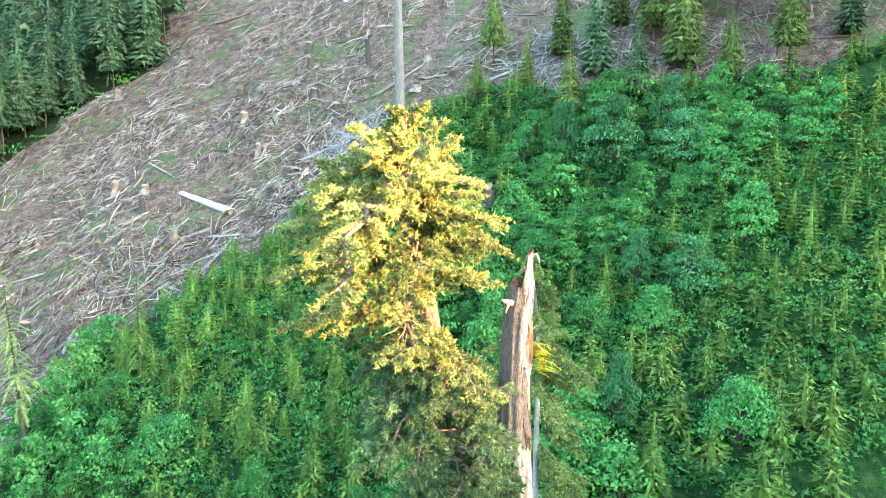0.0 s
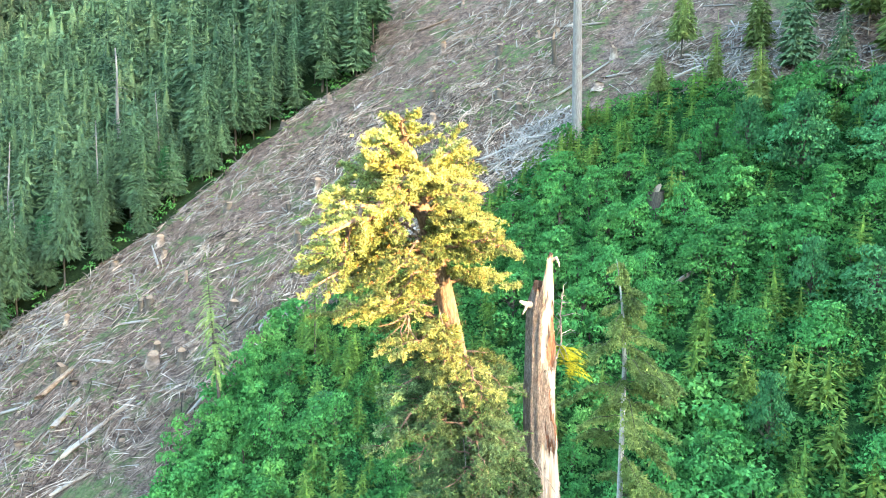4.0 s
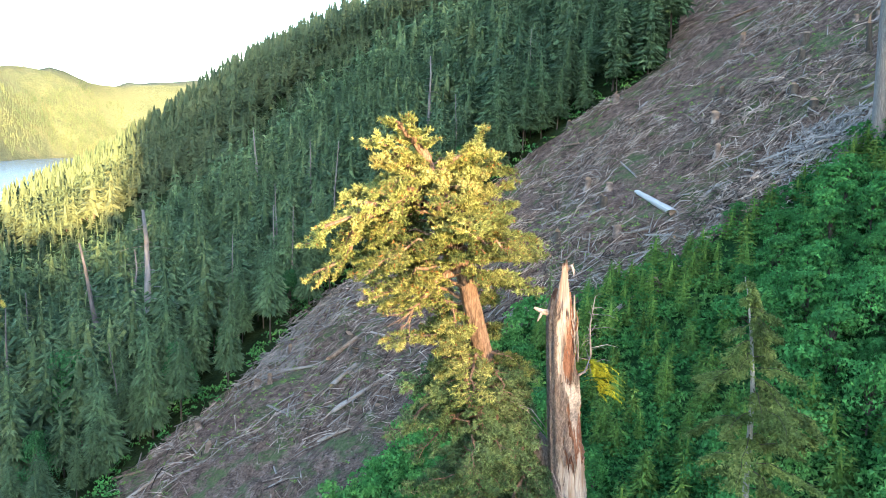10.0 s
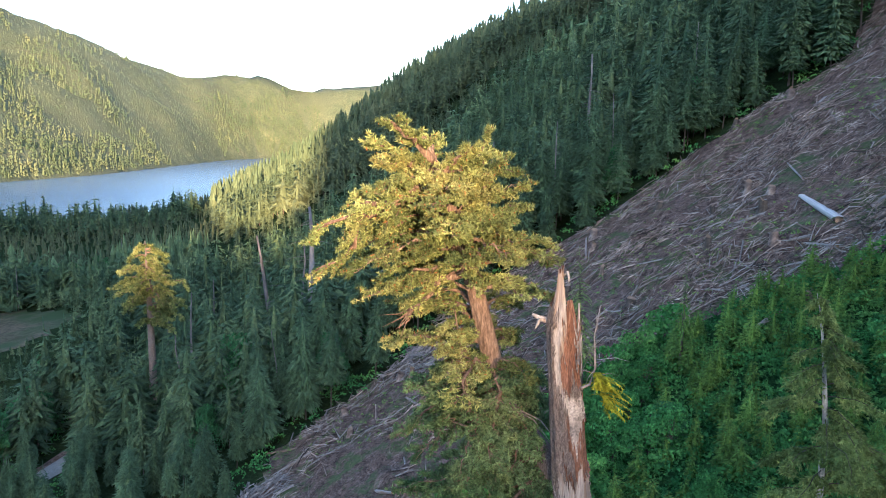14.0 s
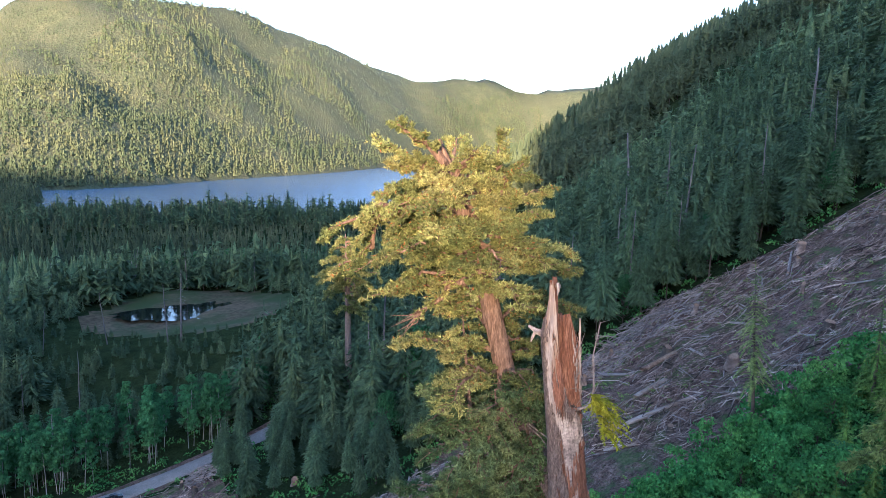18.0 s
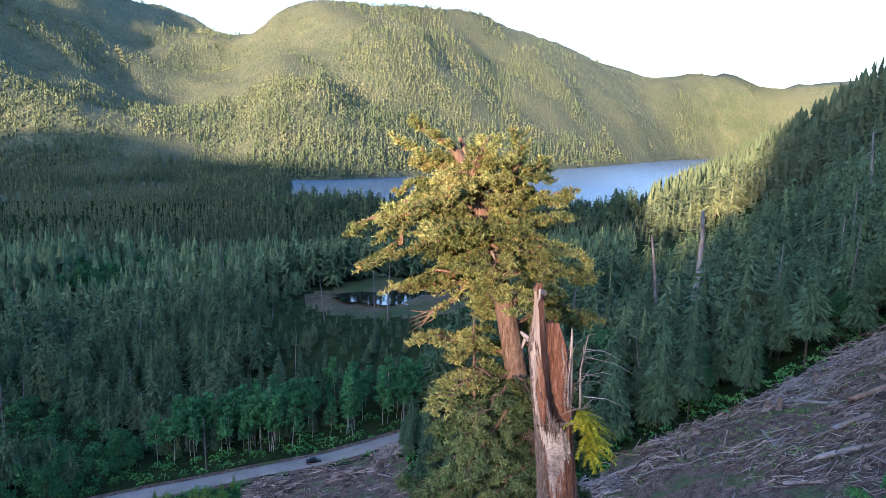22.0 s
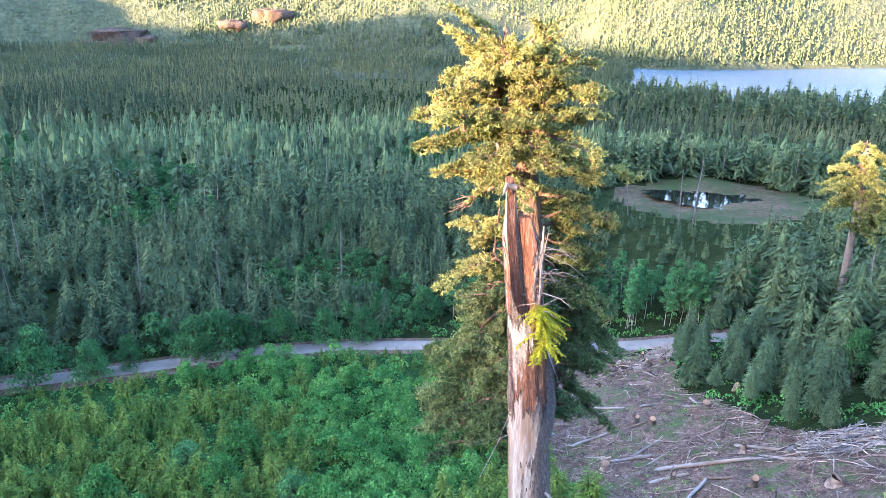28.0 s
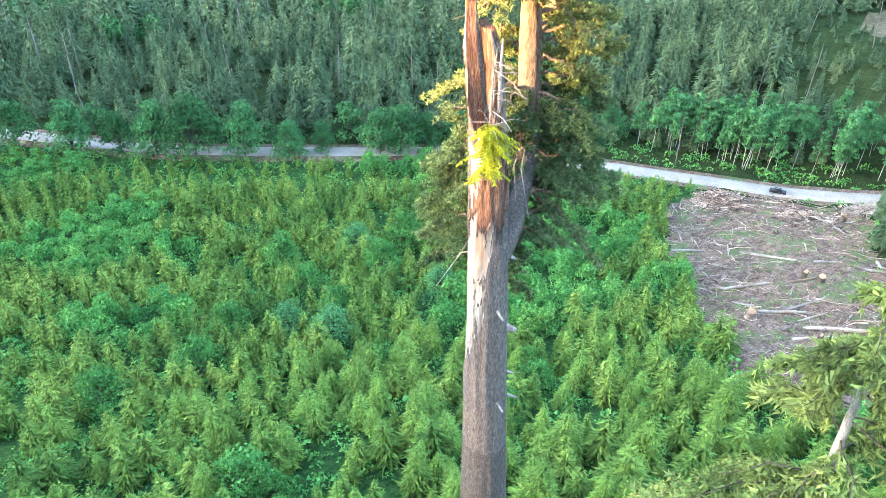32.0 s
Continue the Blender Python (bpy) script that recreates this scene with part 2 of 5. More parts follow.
def tube(points, radii, sides=6, cap=True, rough=0.0, rng=None):
    """A tapered round along points."""
    P, n = np.asarray(points, float), len(points)
    d = np.gradient(P, axis=0)
    d /= np.linalg.norm(d, axis=1)[:, None] + 1e-9
    ref = np.where(np.abs(d[:, 2:3]) > 0.9, np.array([[1.0, 0, 0]]), np.array([[0, 0, 1.0]]))
    a = np.cross(d, ref)
    a /= np.linalg.norm(a, axis=1)[:, None]
    b = np.cross(d, a)
    th = np.linspace(0, 2 * np.pi, sides, endpoint=False)
    r = np.asarray(radii, float)[:, None] * np.ones(sides)
    if rough:
        r = r * (1 + rough * (rng.random((n, sides)) - 0.5))
    V = P[:, None] + r[..., None] * (np.cos(th)[None, :, None] * a[:, None] + np.sin(th)[None, :, None] * b[:, None])
    V = V.reshape(-1, 3)
    i, j = np.meshgrid(np.arange(n - 1), np.arange(sides), indexing="ij")
    p, q = (i * sides + j).ravel(), (i * sides + (j + 1) % sides).ravel()
    F = np.concatenate([np.c_[p, q, q + sides], np.c_[p, q + sides, p + sides]])
    if cap:
        V = np.concatenate([V, P[:1], P[-1:]])
        k = np.arange(sides)
        F = np.concatenate([F, np.c_[(k + 1) % sides, k, np.full(sides, n * sides)], np.c_[k + (n - 1) * sides, (k + 1) % sides + (n - 1) * sides, np.full(sides, n * sides + 1)]])
    return V, F


def thing(name, at, label, category, group="", kind=""):
    e = new(name)
    e.empty_display_size = 0.5
    e.matrix_world = Matrix.Translation(at)
    return tagged(e, label, category, group, kind)


def part(name, me, parent, label=""):
    ob = new(name, me)
    ob.parent = parent
    return tagged(ob, label)


def piece(name, VF, mat, parent, label="", smooth=False):
    return part(name, mesh_of(name, VF[0], VF[1], [mat], smooth=smooth), parent, label)


def stuff(name, V, F, mats, M, label, category):
    return tagged(new(name, mesh_of(name, V, F, mats, M)), label, category, kind="stuff")


# ---- the lie of the land ----
def step(a, b, x):
    t = np.clip((x - a) / (b - a), 0, 1)
    return t * t * (3 - 2 * t)


def value_noise(x, y, seed):
    xi, yi = np.floor(x).astype(np.int64), np.floor(y).astype(np.int64)
    fx, fy = x - xi, y - yi
    fx, fy = fx * fx * (3 - 2 * fx), fy * fy * (3 - 2 * fy)

    def h(i, j):
        k = (i * 374761393 + j * 668265263 + seed * 974711) & 0xFFFFFFFF
        k = ((k ^ (k >> 13)) * 1274126177) & 0xFFFFFFFF
        return ((k ^ (k >> 16)) & 0xFFFF) / 65535.0

    return (h(xi, yi) * (1 - fx) + h(xi + 1, yi) * fx) * (1 - fy) + (h(xi, yi + 1) * (1 - fx) + h(xi + 1, yi + 1) * fx) * fy


def fbm(x, y, scale, seed, octaves=4):
    return sum((value_noise(x / scale * 2**k, y / scale * 2**k, seed + k) - 0.5) * 0.5**k for k in range(octaves))


# Far mountains by bearing: where they rise, where their crest stands, and how high it looks in degrees.
BEARING = [40, 54, 60, 62, 64.5, 67, 70, 72.5, 75.7, 79, 83.6, 88, 91, 95, 98, 100, 101.5, 104, 106, 109, 112, 118, 125, 140, 160, 175]
FOOT = [4200, 4100, 4100, 4000, 4000, 3700, 3100, 2700, 2350, 2150, 1950, 1780, 1680, 1600, 1600, 1620, 1650, 1650, 1650, 1650, 1650, 1700, 1750, 1800, 1700, 1500]
CREST = [4650, 4600, 4600, 4550, 4500, 4450, 4400, 4300, 4000, 3700, 3350, 3050, 2950, 2900, 2900, 2950, 3200, 3700, 4000, 3700, 3300, 3100, 3000, 3000, 2900, 2700]
RISE = [4.2, 4.3, 3.75, 3.45, 4.4, 4.3, 4.05, 4.75, 6.0, 7.2, 8.5, 8.9, 8.7, 9.1, 8.1, 6.4, 6.1, 7.1, 7.8, 8.1, 9.3, 10.5, 11.5, 11.5, 10, 6]
LAKE_Z = -65.0
POND = (-372, 4)


def along(x, y):
    return x * 0.515 + y * 0.857, -0.857 * x + 0.515 * y


def bearing(x, y):
    return np.degrees(np.arctan2(-x, y)) % 360


def ground(x, y):
    x, y = np.asarray(x, float), np.asarray(y, float)
    s, a = along(x, y)
    d = np.hypot(x, y)
    se = s + 92 * step(350, 1000, a) - 300 * step(1080, 1500, a)
    c = np.clip(se, -202, 150)
    z = 0.00131 * c * c + 0.5306 * c - 4.36 + np.clip(se - 150, 0, 300) * 0.56
    z = z + fbm(x, y, 3.5, 6, 2) * 1.0 * step(200, 150, d) * step(-190, -120, se) + fbm(x, y, 14, 3) * 1.6 * step(-190, -120, se) * step(6, 20, d) + fbm(x, y, 90, 9) * 8 * step(230, 420, d)
    z = z + 21 * step(165, 60, np.hypot(x - POND[0], y - POND[1]))
    far = step(1040, 1130, d) * step(0, -60, s + 60) * step(99, 95, bearing(x, y))
    z = np.where(se < -60, z - 20 * far, z)
    b = bearing(x, y)
    foot, crest, rise = np.interp(b, BEARING, FOOT), np.interp(b, BEARING, CREST), np.interp(b, BEARING, RISE)
    top = 57 + crest * np.tan(np.radians(rise))
    k = np.clip((d - foot) / (crest - foot), -0.2, 1.25)
    up = np.minimum(np.abs(k) * 1.06, 1)
    m = LAKE_Z - 4 + (top - LAKE_Z + 4) * np.where(k < 1.03, np.sign(k) * up**0.85, 1 - (k - 1.03) * 0.8)
    m = m + fbm(x, y, 420, 21, 5) * 110 * step(0.02, 0.3, k) * step(0.92, 0.7, k) + fbm(x, y, 150, 31, 3) * 22 * step(0, 0.1, k)
    m = np.where((b > 40) & (b < 175) & (d > 1300), m, -400)
    # Unseen ridge added towards the low sun to shade all but the highest things.
    f, w = x * 0.885 - y * 0.465, x * 0.465 + y * 0.885
    shade = np.interp(w, [-2600, -2000, -1650, -1520, -1400, -1280, -1150, -900, -600, -260, -170, -125, -85, -50, -12, 6, 12, 18, 30, 80, 150, 700], [40, 40, 55, 110, 155, 150, 114, 108, 102, 116, 108, 78, 42, 34, 45, 47.5, 58, 90, 160, 270, 420, 900])
    r = -60 + (shade + 2500 * math.tan(radians(SUN_EL)) + 60) * np.exp(-(((f - 2500) / 600) ** 2))
    r = np.where(f > 900, r, -400)
    return np.maximum(np.maximum(z, m), r)


def inside(x, y, poly):
    x, y = np.asarray(x, float), np.asarray(y, float)
    hit = np.zeros(x.shape, bool)
    for (x0, y0), (x1, y1) in zip(poly, poly[1:] + poly[:1]):
        cross = (y0 > y) != (y1 > y)
        hit ^= cross & (x < (x1 - x0) * (y - y0) / ((y1 - y0) or 1e-9) + x0)
    return hit


CLEAR = [(-128, 50), (-131, 67), (-126, 80), (-129, 98), (-131, 114), (-122, 124), (-94, 160), (-80, 172), (-62, 182), (-67, 205), (-72, 270), (40, 310), (170, 190), (140, 90), (70, 88), (36, 105), (18, 117), (2, 117), (-10, 109), (-22, 97), (-38, 92), (-50, 86), (-57, 73), (-58, 58), (-62, 30), (-72, 2), (-91, -9), (-123, -28), (-160, -50), (-187, -46), (-191, -20), (-190, 0), (-161, 4), (-132, 21), (-113, 36)]
REGEN = [(-62, 30), (-58, 58), (-57, 73), (-50, 86), (-38, 92), (-22, 97), (-10, 109), (2, 117), (18, 117), (36, 105), (70, 88), (140, 90), (260, 40), (250, -260), (-50, -300), (-100, -205), (-136, -164), (-168, -122), (-184, -80), (-184, -46), (-160, -50), (-123, -28), (-91, -9), (-72, 2)]
ROAD = [(-20, -340), (-65, -263), (-97, -206), (-131, -166), (-160, -134), (-178, -106), (-189, -76), (-194, -50), (-197, -25), (-201, -8), (-207, 12), (-220, 40), (-250, 85), (-310, 140)]


def road_gap(x, y):
    best = np.full(np.shape(x), 1e9)
    for (x0, y0), (x1, y1) in zip(ROAD, ROAD[1:]):
        dx, dy = x1 - x0, y1 - y0
        t = np.clip(((x - x0) * dx + (y - y0) * dy) / (dx * dx + dy * dy), 0, 1)
        best = np.minimum(best, np.hypot(x - x0 - t * dx, y - y0 - t * dy))
    return best


def pond_gap(x, y):
    return np.hypot((x - POND[0]) / 52, (y - POND[1]) / 52) + fbm(x, y, 40, 77) * 0.3


def in_view(x, y):
    a, b = bearing(x + 8, y + 33), bearing(x - 21, y - 16)
    return (a > 319) | (a < 100) | (b < 173)


# ---- ground, road and water ----
def build_ground():
    radii = np.concatenate([np.arange(0.5, 90, 2.0), np.geomspace(90, 4750, 165)])
    az = np.linspace(0, 2 * np.pi, 440, endpoint=False)
    R, A = np.meshgrid(radii, az, indexing="ij")
    X, Y = -R * np.sin(A), R * np.cos(A)
    Z = ground(X, Y)
    rg = road_gap(X, Y)
    Z = np.where(rg < 7.0, Z - 0.7, Z)
    V = np.c_[X.ravel(), Y.ravel(), Z.ravel()]
    n, k = R.shape
    i, j = np.meshgrid(np.arange(n - 1), np.arange(k), indexing="ij")
    p, q = (i * k + j).ravel(), (i * k + (j + 1) % k).ravel()
    F = np.c_[p, q, q + k, p + k]
    cx, cy = V[F, 0].mean(1), V[F, 1].mean(1)
    cz, d = V[F, 2].mean(1), np.hypot(cx, cy)
    M = np.full(len(F), 1)
    M[inside(cx, cy, REGEN)] = 2
    M[inside(cx, cy, CLEAR)] = 0
    M[(d > 1150)] = 3
    M[(pond_gap(cx, cy) < 1)] = 5
    s, a = along(cx, cy)
    M[(a > 930) & (a < 1080) & (s > 0) & (s < 130) & (fbm(cx, cy, 60, 5) > -0.12)] = 0
    ob = new("ground", mesh_of("ground", V, F, [M_SOIL, M_MOSS, M_GREEN, M_HILL, M_ROCK, M_MUD], M, smooth=True))
    tagged(ob, "steep valley side with slash, moss and shrubs, rising to forested mountains", "ground", kind="structure")


def strip(name, line, width, lift, mat, label, category, rise=0.0):
    L = np.array(line, float)
    t = np.r_[0, np.cumsum(np.hypot(*np.diff(L, axis=0).T))]
    u = np.arange(0, t[-1], 2.5)
    X, Y = np.interp(u, t, L[:, 0]), np.interp(u, t, L[:, 1])
    for _ in range(8):
        X[1:-1], Y[1:-1] = (X[:-2] + X[1:-1] + X[2:]) / 3, (Y[:-2] + Y[1:-1] + Y[2:]) / 3
    dx, dy = np.gradient(X), np.gradient(Y)
    n = np.hypot(dx, dy)
    nx, ny = -dy / n, dx / n
    base = ground(X, Y)
    for _ in range(12):
        base[1:-1] = (base[:-2] + base[1:-1] + base[2:]) / 3
    V, cols = [], (-1.0, -0.8, -0.35, 0, 0.35, 0.8, 1.0)
    for c in cols:
        w = width * (c + (0.12 * fbm(u, u * 0 + c * 9, 6, 41) if abs(c) == 1 else 0))
        V.append(np.c_[X + nx * w, Y + ny * w, base + lift - (0.9 if abs(c) == 1 else 0.06 * abs(c))])
    V = np.concatenate(V)
    m = len(u)
    i, j = np.meshgrid(np.arange(len(cols) - 1), np.arange(m - 1), indexing="ij")
    p = (i * m + j).ravel()
    ob = new(name, mesh_of(name, V, np.c_[p, p + m, p + m + 1, p + 1], [mat], smooth=True))
    return tagged(ob, label, category, kind="structure")


def disc(name, cx, cy, rx, ry, z, mat, label, seed, lobes=0.35, n=90):
    th = np.linspace(0, 2 * np.pi, n, endpoint=False)
    k = 1 + lobes * fbm(np.cos(th) * 3 + 7, np.sin(th) * 3, 1.0, seed)
    V = np.concatenate([[[cx, cy, z]], np.c_[cx + np.cos(th) * rx * k, cy + np.sin(th) * ry * k, np.full(n, z)]])
    i = np.arange(n)
    return tagged(new(name, mesh_of(name, V, np.c_[np.zeros(n, int), i + 1, (i + 1) % n + 1], [mat])), label, "water", kind="structure")


build_ground()
strip("verge", ROAD, 7.5, 0.12, M_SOIL, "brown gravel and slash verge of the logging road", "ground")
strip("road", ROAD, 4.0, 0.4, M_ROAD, "pale grey gravel logging road along the valley", "road")
pz = float(ground(*POND)) + 0.75
disc("water_pond", -372, 9, 25, 27, pz, M_POND, "still dark pond in a drying mud flat", 5, 0.9)
lake_sheet = [(-700, 700), (-860, 500), (-980, 200), (-1020, -60), (-1000, -260), (-1700, -300), (-4600, -300), (-4600, 4000), (-2500, 3600)]
V = np.array([(x, y, LAKE_Z) for x, y in lake_sheet] + [(-2200.0, 900.0, LAKE_Z)])
n = len(lake_sheet)
tagged(new("water_lake", mesh_of("water_lake", V, [(i, (i + 1) % n, n) for i in range(n)], [M_LAKE])), "long blue mountain lake between forested shores", "water", kind="structure")


def bluff(b, d, wide, high, seed):
    """A bare rounded outcrop on the mountain's foot."""
    cx, cy = -d * math.sin(radians(b)), d * math.cos(radians(b))
    th, el = np.meshgrid(np.linspace(0, 2 * np.pi, 32, endpoint=False), np.linspace(-1.2, 1.5, 14), indexing="ij")
    k = 1 + 0.7 * fbm(th * 1.6 + seed, el * 2.2, 1.0, seed, 4)
    X, Y = cx + 1.3 * wide * k * np.cos(el) * np.cos(th), cy + 1.3 * wide * k * np.cos(el) * np.sin(th)
    Z = float(ground(cx, cy)) - 3.5 + np.where(el > 0, 0.3, 2.6) * high * k * np.sin(el)
    V = np.stack([X, Y, Z], -1).reshape(-1, 3)
    i, j = np.meshgrid(np.arange(32), np.arange(13), indexing="ij")
    p, q = (i * 14 + j).ravel(), ((i + 1) % 32 * 14 + j).ravel()
    tagged(new("rock_bluff", mesh_of("rock_bluff", V, np.c_[p, q, q + 1, p + 1], [M_ROCK], smooth=True)), "bare rounded pinkish rock outcrop on the mountain's foot", "rock", "rock bluffs on the mountain")


for b, d, wide, high, seed in ((137.2, 1810, 34, 22, 3), (135.6, 1830, 44, 30, 4), (133.9, 1815, 26, 18, 5), (132.1, 1790, 20, 13, 6), (127.6, 1830, 28, 22, 7), (124.9, 1850, 34, 24, 8)):
    bluff(b, d, wide, high, seed)


# ---- plants ----
def feather(o, az, L, rise, droop, n, w, rng):
    """A drooping frond: leaflets left and right of a spine."""
    d, side = np.array([math.cos(az), math.sin(az), 0]), np.array([-math.sin(az), math.cos(az), 0])
    k = np.arange(n + 1) / n
    P = o + d * (L * k)[:, None] + np.array([0, 0, 1.0]) * (L * (rise * k - droop * k * k))[:, None]
    V, F = [], []
    for i in range(n):
        for sgn in (-1, 1):
            reach = w * L * (1 - 0.65 * k[i]) * (0.7 + 0.6 * rng.random())
            tip = P[i] + (P[i + 1] - P[i]) * (0.9 + 0.5 * rng.random()) + side * sgn * reach - np.array([0, 0, reach * (0.1 + 0.35 * rng.random())])
            m = len(V)
            V += [P[i], P[i + 1], tip]
            F.append((m, m + 1, m + 2) if sgn > 0 else (m + 1, m, m + 2))
    return np.array(V), np.array(F)


def conifer(rng, h, r, levels, per, n, bare=0.08, rise=0.15, droop=0.55, trunk=None, sides=5, gaps=0.0, power=0.85, width=0.32, bend=0.0):
    """Trunk and crown of an upright conifer standing at the origin."""
    trunk = trunk or h * 0.012
    zz = np.array([-0.6, 0, 0.35, 0.7, 1.0]) * np.array([1, h, h, h, h])
    sway = bend * h * (np.maximum(zz, 0) / h) ** 2
    T = tube(np.c_[sway, sway * 0.4, zz], [trunk * 1.35, trunk, trunk * 0.75, trunk * 0.4, 0.02], sides, False)
    out = []
    for i in range(levels):
        f = (i + 0.6 * rng.random()) / levels
        z = h * (bare + (1 - bare) * f)
        sw = bend * h * (z / h) ** 2
        for _ in range(per):
            if rng.random() < gaps:
                continue
            L = r * ((1 - f) ** power + 0.05) * (0.6 + 0.65 * rng.random())
            out.append(feather(np.array([sw, sw * 0.4, z]), rng.random() * 6.283, L, rise * (0.5 + f), droop * (1 - 0.4 * f), n, width, rng))
    tip = tube([(bend * h, bend * h * 0.4, h * 0.96), (bend * h, bend * h * 0.4, h * 1.04)], [0.02 * r, 0.004], 3, False)
    return T, join(out + [tip])


def broadleaf(rng, h, r, clumps, leaves, size, low=0.15, stout=1.0, forks=True):
    """Trunk with forks, and a crown of leaves in uneven clumps."""
    wood = [tube([(0, 0, -0.5), (0.02 * h, 0, h * 0.3), (0, 0.02 * h, h * 0.9)], [h * 0.018 * stout, h * 0.014 * stout, h * 0.006 * stout], 5, False)]
    V = []
    for c in range(clumps):
        th, f = rng.random() * 6.283, rng.random() ** 0.7
        z = h * (low + (0.95 - low) * f)
        reach = r * math.sin(min(1.0, 0.25 + f) * math.pi * 0.8 + 0.3) * (0.45 + 0.55 * rng.random())
        o = np.array([math.cos(th) * reach, math.sin(th) * reach, z])
        if forks:
            wood.append(tube([(0, 0, z * 0.55), o * [0.6, 0.6, 0.92], o], [h * 0.007, h * 0.004, h * 0.001], 3, False))
        cr = r * (0.28 + 0.2 * rng.random())
        d = rng.normal(size=(leaves, 3))
        d /= np.linalg.norm(d, axis=1)[:, None]
        d[:, 2] = np.abs(d[:, 2]) * 0.9 - 0.15
        p = o + d * cr * (0.75 + 0.35 * rng.random((leaves, 1))) * [1, 1, 0.7]
        a = np.cross(d, rng.normal(size=(leaves, 3)))
        a /= np.linalg.norm(a, axis=1)[:, None]
        b = np.cross(d + 0.5 * rng.normal(size=(leaves, 3)), a)
        b /= np.linalg.norm(b, axis=1)[:, None]
        sz = size * (0.6 + 0.8 * rng.random((leaves, 1)))
        V.append(np.stack([p + a * sz * 0.5, p - a * sz * 0.5, p + b * sz - [0, 0, 0.3 * size]], 1).reshape(-1, 3))
    V = np.concatenate(V)
    return join(wood), (V, np.arange(len(V)).reshape(-1, 3))


def shaggy(rng, n, r, bare, size, whorls, power=0.75, rise=0.0, trunk=0.009, sides=3, ragged=0.22):
    """Trunk and crown of a conifer: small sprays in ragged whorls round a dark core, 1 high."""
    f = 1 - np.sqrt(rng.random(n) * 0.985 + 0.015)
    tier = np.floor(f * whorls)
    part_ = f * whorls - tier
    f = np.clip((tier + 0.5 * part_ + 0.2 * rng.random(n)) / whorls, 0, 0.995)
    th = rng.random(n) * 6.283
    # Each whorl has its own few long branches.
    k = 5 + (tier * 7 % 3)
    arm = 0.5 + 0.5 * np.cos(k * th + tier * 2.4)
    edge = r * ((1 - f) ** power) * (1 - ragged * (1 - arm)) * (1 - 0.28 * part_) * (0.82 + 0.36 * ((tier * 0.618) % 1))
    rad = edge * (0.4 + 0.6 * rng.random(n) ** 0.4)
    p = np.stack([np.cos(th) * rad, np.sin(th) * rad, bare + (1 - bare) * f + rise * rad], -1)
    out = np.stack([np.cos(th), np.sin(th), -0.5 + 0.9 * rise + 0.3 * rng.normal(size=n)], -1)
    out[:, :2] += 0.35 * rng.normal(size=(n, 2))
    out /= np.linalg.norm(out, axis=1)[:, None]
    side = np.cross(out, np.array([0, 0, 1.0]) + 0.45 * rng.normal(size=(n, 3)))
    side /= np.linalg.norm(side, axis=1)[:, None]
    l = size * (0.55 + 0.8 * rng.random((n, 1))) * (0.4 + 0.7 * (1 - f))[:, None]
    V = np.stack([p - side * l * 0.24 - out * l * 0.3, p + side * l * 0.24 - out * l * 0.3, p + out * l * 1.0], 1).reshape(-1, 3)
    C = [(V, np.arange(len(V)).reshape(-1, 3))]
    z = bare + (1 - bare) * np.linspace(0, 0.8, 6)
    C.append(tube(np.c_[0 * z, 0 * z, z], r * 0.34 * (1 - np.linspace(0, 0.99, 6)) ** power, 5, False))
    C.append(tube([(0, 0, 0.9), (0, 0, 1.03)], [0.006, 0.001], 3, False))
    T = tube([(0, 0, -0.03), (0, 0, bare + 0.1), (0, 0, 0.7)], [trunk * 1.2, trunk, trunk * 0.3], sides, False)
    return T, join(C), np.ones(n + len(C[1][1]) + len(C[2][1]), int)


def far_conifer(rng, tiers=3, sides=6):
    """A small ragged spire for distant slopes, 1 high."""
    out = []
    for k in range(tiers):
        z0, z1 = 0.03 + 0.9 * k / tiers, min(1.0, 0.34 + 0.85 * k / tiers)
        r = 0.17 * (1 - 0.78 * k / tiers)
        th = np.linspace(0, 6.283, sides, endpoint=False) + rng.random()
        rr = r * (0.3 + 1.3 * rng.random(sides))
        V = np.concatenate([np.c_[np.cos(th) * rr, np.sin(th) * rr, z0 - 0.06 * rng.random(sides)], [[0, 0, z1]]])
        i = np.arange(sides)
        out.append((V, np.c_[i, (i + 1) % sides, np.full(sides, sides)]))
    return join(out)


def dead_tree(rng, h, r, twigs=14):
    lean = rng.normal(size=2) * 0.03 * h
    z = np.linspace(-0.04, 1, 7)
    P = np.c_[lean[0] * z + 0.0025 * h * rng.normal(size=7), lean[1] * z + 0.0025 * h * rng.normal(size=7), h * z]
    out = [tube(P, r * (1 - 0.75 * np.clip(z, 0, 1)), 6, True, 0.3, rng)]
    for _ in range(twigs):
        f = 0.35 + 0.62 * rng.random()
        o = np.array([lean[0] * f, lean[1] * f, h * f])
        th, L = rng.random() * 6.283, h * 0.09 * (1.2 - f) * (0.4 + rng.random())
        out.append(tube([o, o + [math.cos(th) * L * 0.6, math.sin(th) * L * 0.6, -0.1 * L], o + [math.cos(th) * L, math.sin(th) * L, -0.4 * L]], [r * 0.16, r * 0.1, r * 0.03], 3, False))
    return join(out)


def scatter(rng, x0, x1, y0, y1, spacing):
    gx, gy = np.meshgrid(np.arange(x0, x1, spacing), np.arange(y0, y1, spacing))
    x = gx.ravel() + (rng.random(gx.size) - 0.5) * spacing * 1.1
    y = gy.ravel() + (rng.random(gx.size) - 0.5) * spacing * 1.1
    o = rng.permutation(len(x))
    return x[o], y[o]


